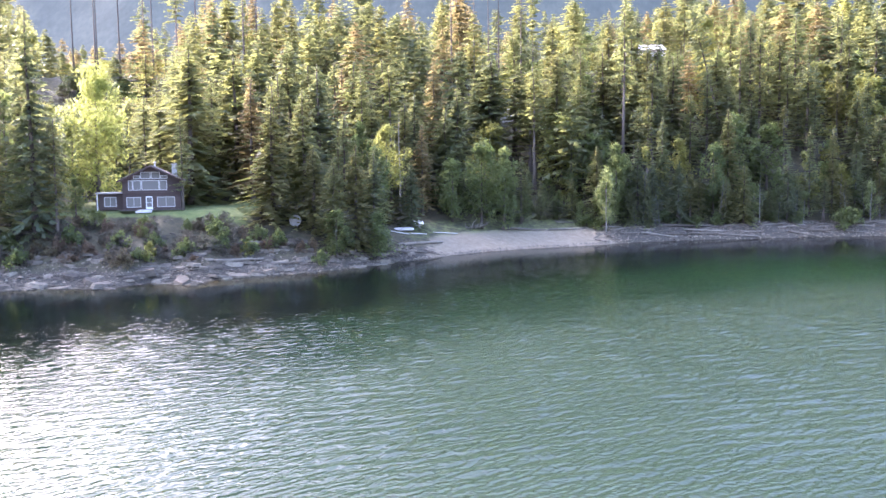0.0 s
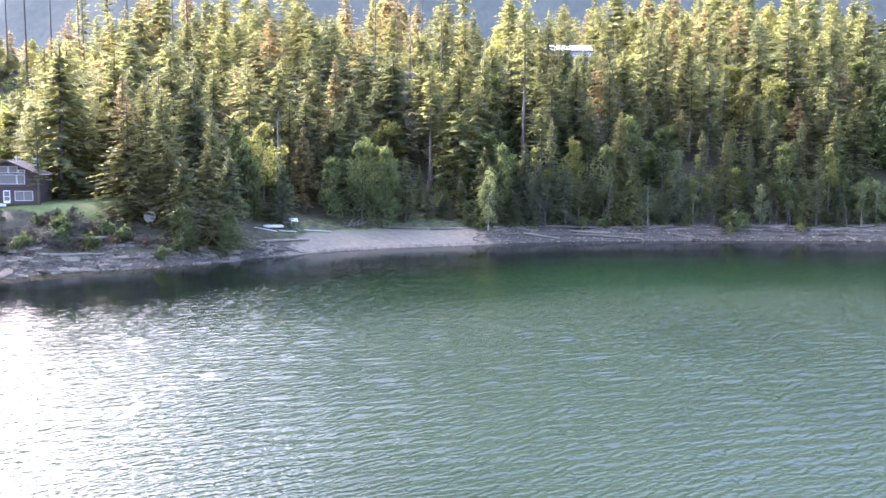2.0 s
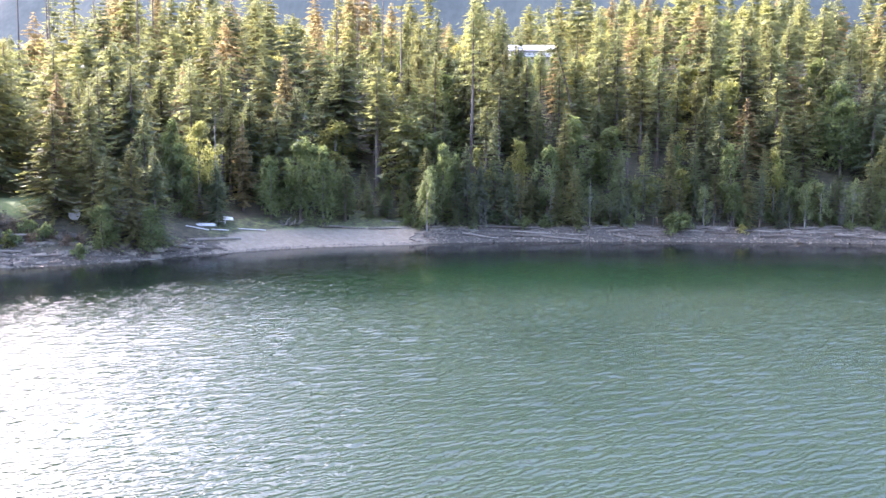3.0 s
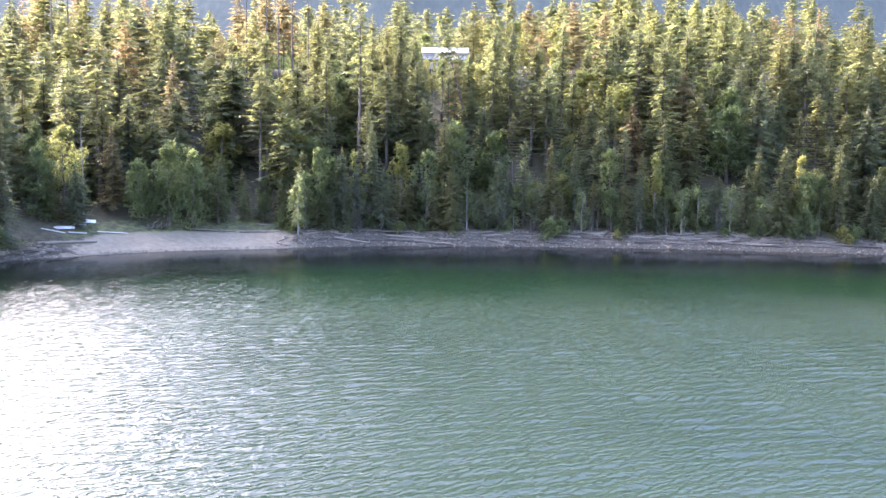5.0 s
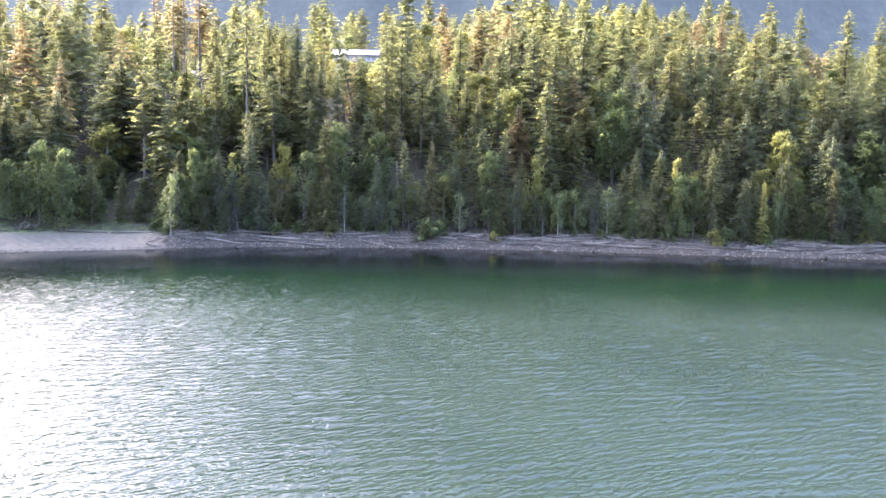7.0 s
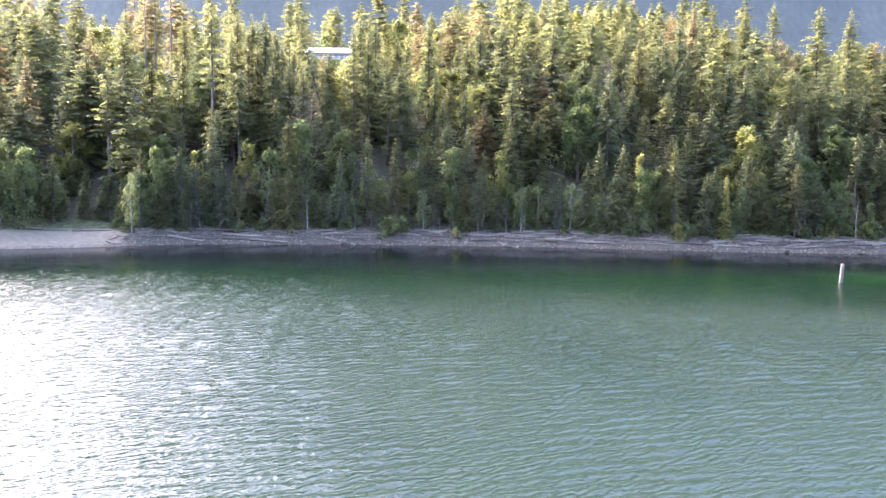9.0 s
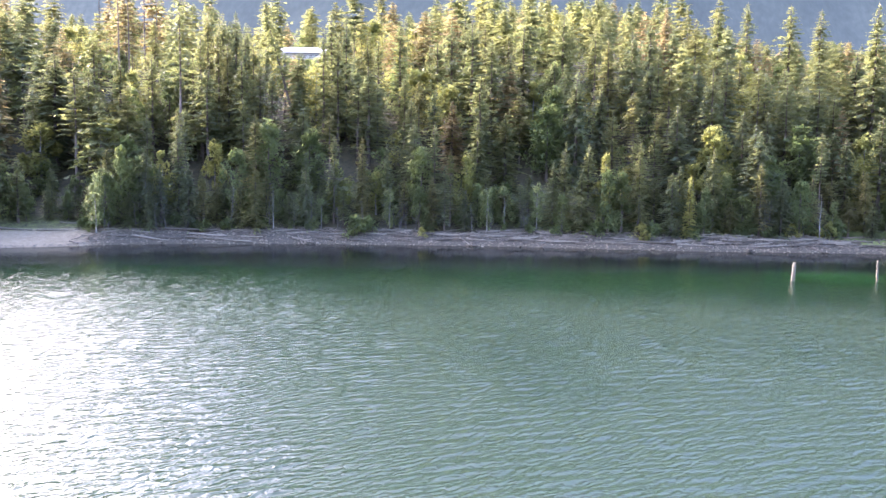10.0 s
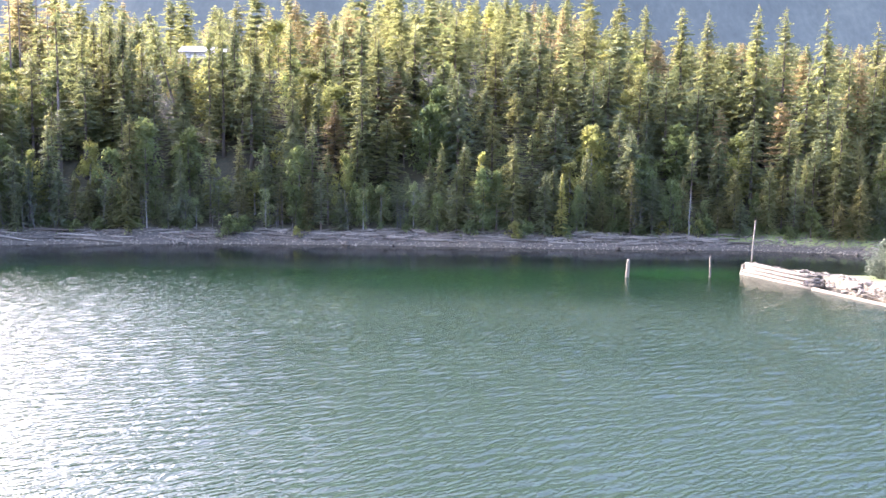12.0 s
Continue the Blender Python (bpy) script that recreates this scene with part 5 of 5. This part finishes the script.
# ---- boats and boards behind the beach ----
def rowing_boat(m, length, label, mat=M_TRIM):
    """An upturned hull with a keel and rubbing strakes."""
    b = thing("rowing_boat", m, label, "boat")
    V, F = [], []
    n_st, n_sec = 11, 9
    for i in range(n_st):
        f = i / (n_st - 1)
        half = 0.62 * math.sin(math.pi * min(1, 0.18 + 0.82 * f) ** 0.9) ** 0.6 if f < 0.98 else 0.05
        depth = 0.5 * (0.75 + 0.25 * math.sin(math.pi * f))
        for k in range(n_sec):
            a = math.pi * k / (n_sec - 1)
            V.append((length * (f - 0.5), half * math.cos(a), depth * math.sin(a) ** 0.7))
    for i in range(n_st - 1):
        for k in range(n_sec - 1):
            q = i * n_sec + k
            F.append((q, q + 1, q + 1 + n_sec, q + n_sec))
    F.append(tuple(range(n_sec)))
    mesh_object("hull", V, F, mat, b, smooth_shade=True)
    bm = bmesh.new()
    box(bm, 0, 0, 0.5, length * 0.8, 0.05, 0.08)
    part("keel", bm, M_GREY, b)
    for s in (-1, 1):
        bm = bmesh.new()
        box(bm, 0, s * 0.6, 0.03, length * 0.7, 0.06, 0.06)
        part("gunwale", bm, M_GREY, b)
    return b


rowing_boat(Matrix.Translation(on_land(-5.6, 116.3, 0.05)) @ pose(0, 0, 0, 0, 0, 8), 3.6, "white upturned rowing boat on grass behind the beach")
rowing_boat(Matrix.Translation(on_land(-36.9, 101.9, 0.05)) @ pose(0, 0, 0, 0, 0, -6), 2.4, "small white upturned dinghy in front of the house")


def board(a, b, wide, up, label, mat=M_TRIM, tilt=0):
    p0, p1 = on_land(*a, up), on_land(*b, up)
    d = p1 - p0
    bm = bmesh.new()
    box(bm, 0, 0, 0, d.length, wide, 0.14, 0.02)
    ob = part("timber_beam", bm, mat, None)
    ob.matrix_world = Matrix.Translation((p0 + p1) / 2) @ d.to_track_quat("X", "Z").to_matrix().to_4x4() @ pose(0, 0, 0, tilt, 0, 0)
    tagged(ob, label, "beam")


board((-7.9, 114.3), (-4.8, 115.0), 0.35, 0.1, "pale squared timber lying beside a boat")
board((-4.6, 115.5), (-2.4, 116.5), 0.3, 0.1, "pale squared timber lying on the grass")
board((-1.4, 117.8), (2.0, 120.3), 0.45, 0.1, "long pale timber at the top of the beach")
board((-4.2, 120.2), (-2.9, 120.7), 0.9, 0.45, "tilted white board leaning on the grass", M_WHITE, 30)
board((-36.9, 99.2), (-32.8, 99.6), 0.8, 0.1, "grey dock section lying on the lawn", M_DRIFT)
board((-36.5, 98.2), (-33.2, 98.5), 0.5, 0.1, "grey plank lying on the lawn", M_DRIFT)
table = thing("picnic_table", Matrix.Translation(on_land(-4.0, 118.4)) @ pose(0, 0, 0, 0, 0, 10), "pale wooden picnic table on the grass", "table")
for name, y, z, wide in (("tabletop", 0, 0.74, 0.75), ("bench", -0.75, 0.44, 0.28), ("bench", 0.75, 0.44, 0.28)):
    bm = bmesh.new()
    box(bm, 0, y, z, 1.9, wide, 0.05, 0.01)
    part(name, bm, M_TRIM, table)
for x in (-0.7, 0.7):
    for s in (-1, 1):
        bm = bmesh.new()
        box(bm, x, s * 0.42, 0.36, 0.09, 0.06, 0.85, 0, Matrix.Rotation(s * 0.45, 4, "X"))
        part("leg", bm, M_TRIM, table)

# dish on a post among the firs
dish = thing("satellite_dish", Matrix.Translation(on_land(-18.6, 104.2)), "weathered grey satellite dish on a post below firs", "dish")
bm = bmesh.new()
bmesh.ops.create_uvsphere(bm, u_segments=24, v_segments=14, radius=1.5)
bmesh.ops.delete(bm, geom=[v for v in bm.verts if v.co.z > -1.0], context="VERTS")
bmesh.ops.solidify(bm, geom=bm.faces, thickness=0.03)
bmesh.ops.transform(bm, verts=bm.verts, matrix=pose(-0.2, -0.5, 1.2, 70, 0, 10) @ pose(0, 0, 1.2))
part("reflector", bm, M_GREY, dish)
bm = bmesh.new()
box(bm, 0, 0.1, 0.5, 0.1, 0.1, 1.2, 0.01)
part("post", bm, M_GREY, dish)

# ---- piles in the water ----
def pile(x, y, top, thick, tilt, label, split=False):
    r = np.random.default_rng(int(x * 10))
    base = thing("pile", pose(UNIT * x, UNIT * y, 0, tilt * 0.3, tilt, 0), label, "pile", "old piles in the water")
    k = 7
    pts = [(0.02 * r.normal(), 0.02 * r.normal(), -2.0 + (top + 2.0) * i / k) for i in range(k + 1)]
    V, F = tube(pts, [thick * (1.1 - 0.28 * i / k) * r.uniform(0.94, 1.05) for i in range(k + 1)], 10)
    for i in range(len(V) - 10, len(V)):
        V[i] = (V[i][0], V[i][1], V[i][2] + r.uniform(-0.25, 0.05))
    mesh_object("shaft", V, F, M_PILE, base, smooth_shade=True)
    if split:
        V, F = tube([(0.1, 0, top - 1.3), (0.12, 0, top - 0.4), (0.14, 0.0, top + 0.18)], [0.08, 0.10, 0.02], 6)
        mesh_object("splinter", V, F, M_PILE, base)


M_PILE = surface("bleached_pile", [(0.2, (0.040, 0.033, 0.023)), (0.5, (0.090, 0.077, 0.056)), (0.85, (0.155, 0.136, 0.104))], 1.5, 0.9, 0.5, 8, (4, 4, 0.3), 0.2)
pile(122.7, 95.0, 2.75, 0.21, 3, "thick bleached broken pile standing in the lake", True)
pile(133.0, 95.6, 3.3, 0.12, 0, "slim weathered pile standing in the lake")

# ---- log breakwater ----
crib = thing("breakwater", pose(0, 0, 0), "weathered log crib breakwater filled with pale rubble", "breakwater")


def crib_point(f, back=0.0, z=0.0):
    """f metres from the tip along the front, back metres behind it."""
    a = Vector((138.1 * UNIT, 99.0 * UNIT, z))
    d = (Vector((143.0 * UNIT, 73.6 * UNIT, z)) - a).normalized()
    return a + d * f + Vector((-d.y, d.x, 0)) * back


r = np.random.default_rng(3)
for layer, (start, end) in enumerate(((0.0, 42.0), (0.15, 17.5), (0.35, 17.0), (0.7, 15.5))):
    f = start
    while f < end:
        ln = min(17.2, end - f)
        pts = [crib_point(f + ln * q / 5, 0.12 + 0.13 * layer + 0.02 * r.normal(), 0.10 + 0.53 * layer + 0.02 * r.normal()) for q in range(6)]
        V, F = tube(pts, [0.20 * (1.08 - 0.05 * q) * r.uniform(0.96, 1.04) for q in range(6)], 12)
        mesh_object("log", V, F, M_PILE, crib, smooth_shade=True)
        f += ln + 0.05
for layer in range(3):
    pts = [crib_point(0.3 + 0.15 * layer, b, 0.37 + 0.5 * layer) for b in (-0.05, 1.0, 2.4)]
    V, F = tube(pts, [0.22, 0.2, 0.2], 10)
    mesh_object("cross_log", V, F, M_PILE, crib, smooth_shade=True)
for f in (5.5, 16.6):
    for layer in range(3):
        V, F = tube([crib_point(f, 0.05 + 0.2 * layer, 0.37 + 0.5 * layer), crib_point(f, 1.6, 0.37 + 0.5 * layer)], [0.15, 0.15], 8)
        mesh_object("cross_log", V, F, M_PILE, crib, smooth_shade=True)
rubble = ([], [])
for k in range(760):
    f = r.uniform(0.4, 15) if k < 160 else r.uniform(13, 42)
    b = r.uniform(1.25, 2.6 if f < 9 else 5.0) if f < 15 else r.uniform(0.5, 5.0)
    top = np.interp(b, (0, 0.8, 2.0, 5), (0.5, 1.5, 1.65, 1.65)) if f < 15 else np.interp(b, (0, 1.0, 3.0, 5), (0.3, 0.7, 1.5, 1.7))
    shape = PALE_ROCKS[int(r.integers(6))]
    size = 0.28 + r.gamma(1.6, 0.14)
    q = crib_point(f, b + (0.25 if f > 15 else 0), top + r.uniform(-0.15, 0.12))
    m = pose(*q, r.normal(0, 14), r.normal(0, 14), r.uniform(0, 360)) @ Matrix.Diagonal((size * 1.25, size * r.uniform(0.7, 1.1), size * r.uniform(0.4, 0.7), 1))
    if k % 3 == 0:
        ob = new("stone", shape)
        ob.parent = crib
        ob.matrix_world = m
    else:
        start = len(rubble[0])
        rubble[0].extend(tuple(m @ v.co) for v in shape.vertices)
        rubble[1].extend(tuple(start + e for e in p.vertices) for p in shape.polygons)
tagged(mesh_object("rubble", rubble[0], rubble[1], M_PALEROCK, crib), kind="stuff")
for f in (0.0, 6.0):
    bm = bmesh.new()
    q0, q1 = crib_point(f + 0.8, 1.7, 0.4), crib_point(f + 6.5, 1.7, 0.4)
    box(bm, 0, 0, 0, (q1 - q0).length, 1.2, 2.1, 0.1)
    ob = part("rubble_core", bm, M_PALEROCK, crib)
    ob.matrix_world = Matrix.Translation((q0 + q1) / 2) @ (q1 - q0).to_track_quat("X", "Z").to_matrix().to_4x4()
culvert = thing("culvert_pipe", Matrix.Translation(crib_point(15.8, 0.5, 0.75)) @ pose(0, 0, 0, 0, 80, 8), "short dark pipe end among the rubble", "pipe")
bm = bmesh.new()
bmesh.ops.create_cone(bm, cap_ends=False, segments=18, radius1=0.42, radius2=0.42, depth=1.2)
bmesh.ops.solidify(bm, geom=bm.faces, thickness=0.05)
part("shell", bm, M_ROOF, culvert)
pole = thing("pole", pose(139.1 * UNIT, 98.2 * UNIT, 1.3, 0, 3, 0), "tall thin grey pole standing at the breakwater's end", "pole")
V, F = tube([(0, 0, -0.6), (0.02, 0, 2), (0, 0.02, 4.5), (0.03, 0, 7.2)], [0.10, 0.09, 0.075, 0.06], 10)
mesh_object("shaft", V, F, M_DRIFT, pole, smooth_shade=True)

fence = thing("fence", Matrix.Translation(on_land(163.6, 129.6)) @ pose(0, 0, 0, 0, 0, -25), "short weathered wooden rail fence at the wood's edge", "fence")
for x, lean in ((0.0, 0.02), (1.5, -0.05), (3.0, 0.04)):
    V, F = tube([(x, 0, -0.3), (x + lean, 0, 0.7), (x + 2 * lean, 0, 1.7)], [0.08, 0.075, 0.06], 7)
    mesh_object("post", V, F, M_DRIFT, fence, smooth_shade=True)
for z in (0.6, 1.3):
    V, F = tube([(-0.2, -0.08, z), (1.5, -0.1, z + 0.05), (3.3, -0.08, z - 0.03)], [0.055, 0.05, 0.045], 6)
    mesh_object("rail", V, F, M_DRIFT, fence, smooth_shade=True)

M_PALELEAF = foliage("silvery_leaves", [(0.0, (0.042, 0.058, 0.036)), (0.6, (0.062, 0.078, 0.050)), (1.0, (0.085, 0.10, 0.066))], 0.25, (0.15, 0.18, 0.10))
r = np.random.default_rng(17)
q = on_land(149.4, 85.8)
willow = thing("bush", Matrix.Translation(q), "dense rounded silvery-green bush on grass", "bush")
mesh_object("trunk", *trunk_shape(r, 3.5, 0.14, 6, 0.1, 1.8), M_BARK, willow)
c = new("crown", soup("crown", leafy_crown(r, 5.4, 3.0, -0.05, 13000, 34, 0.23, 1.0), M_PALELEAF))
c.parent = willow
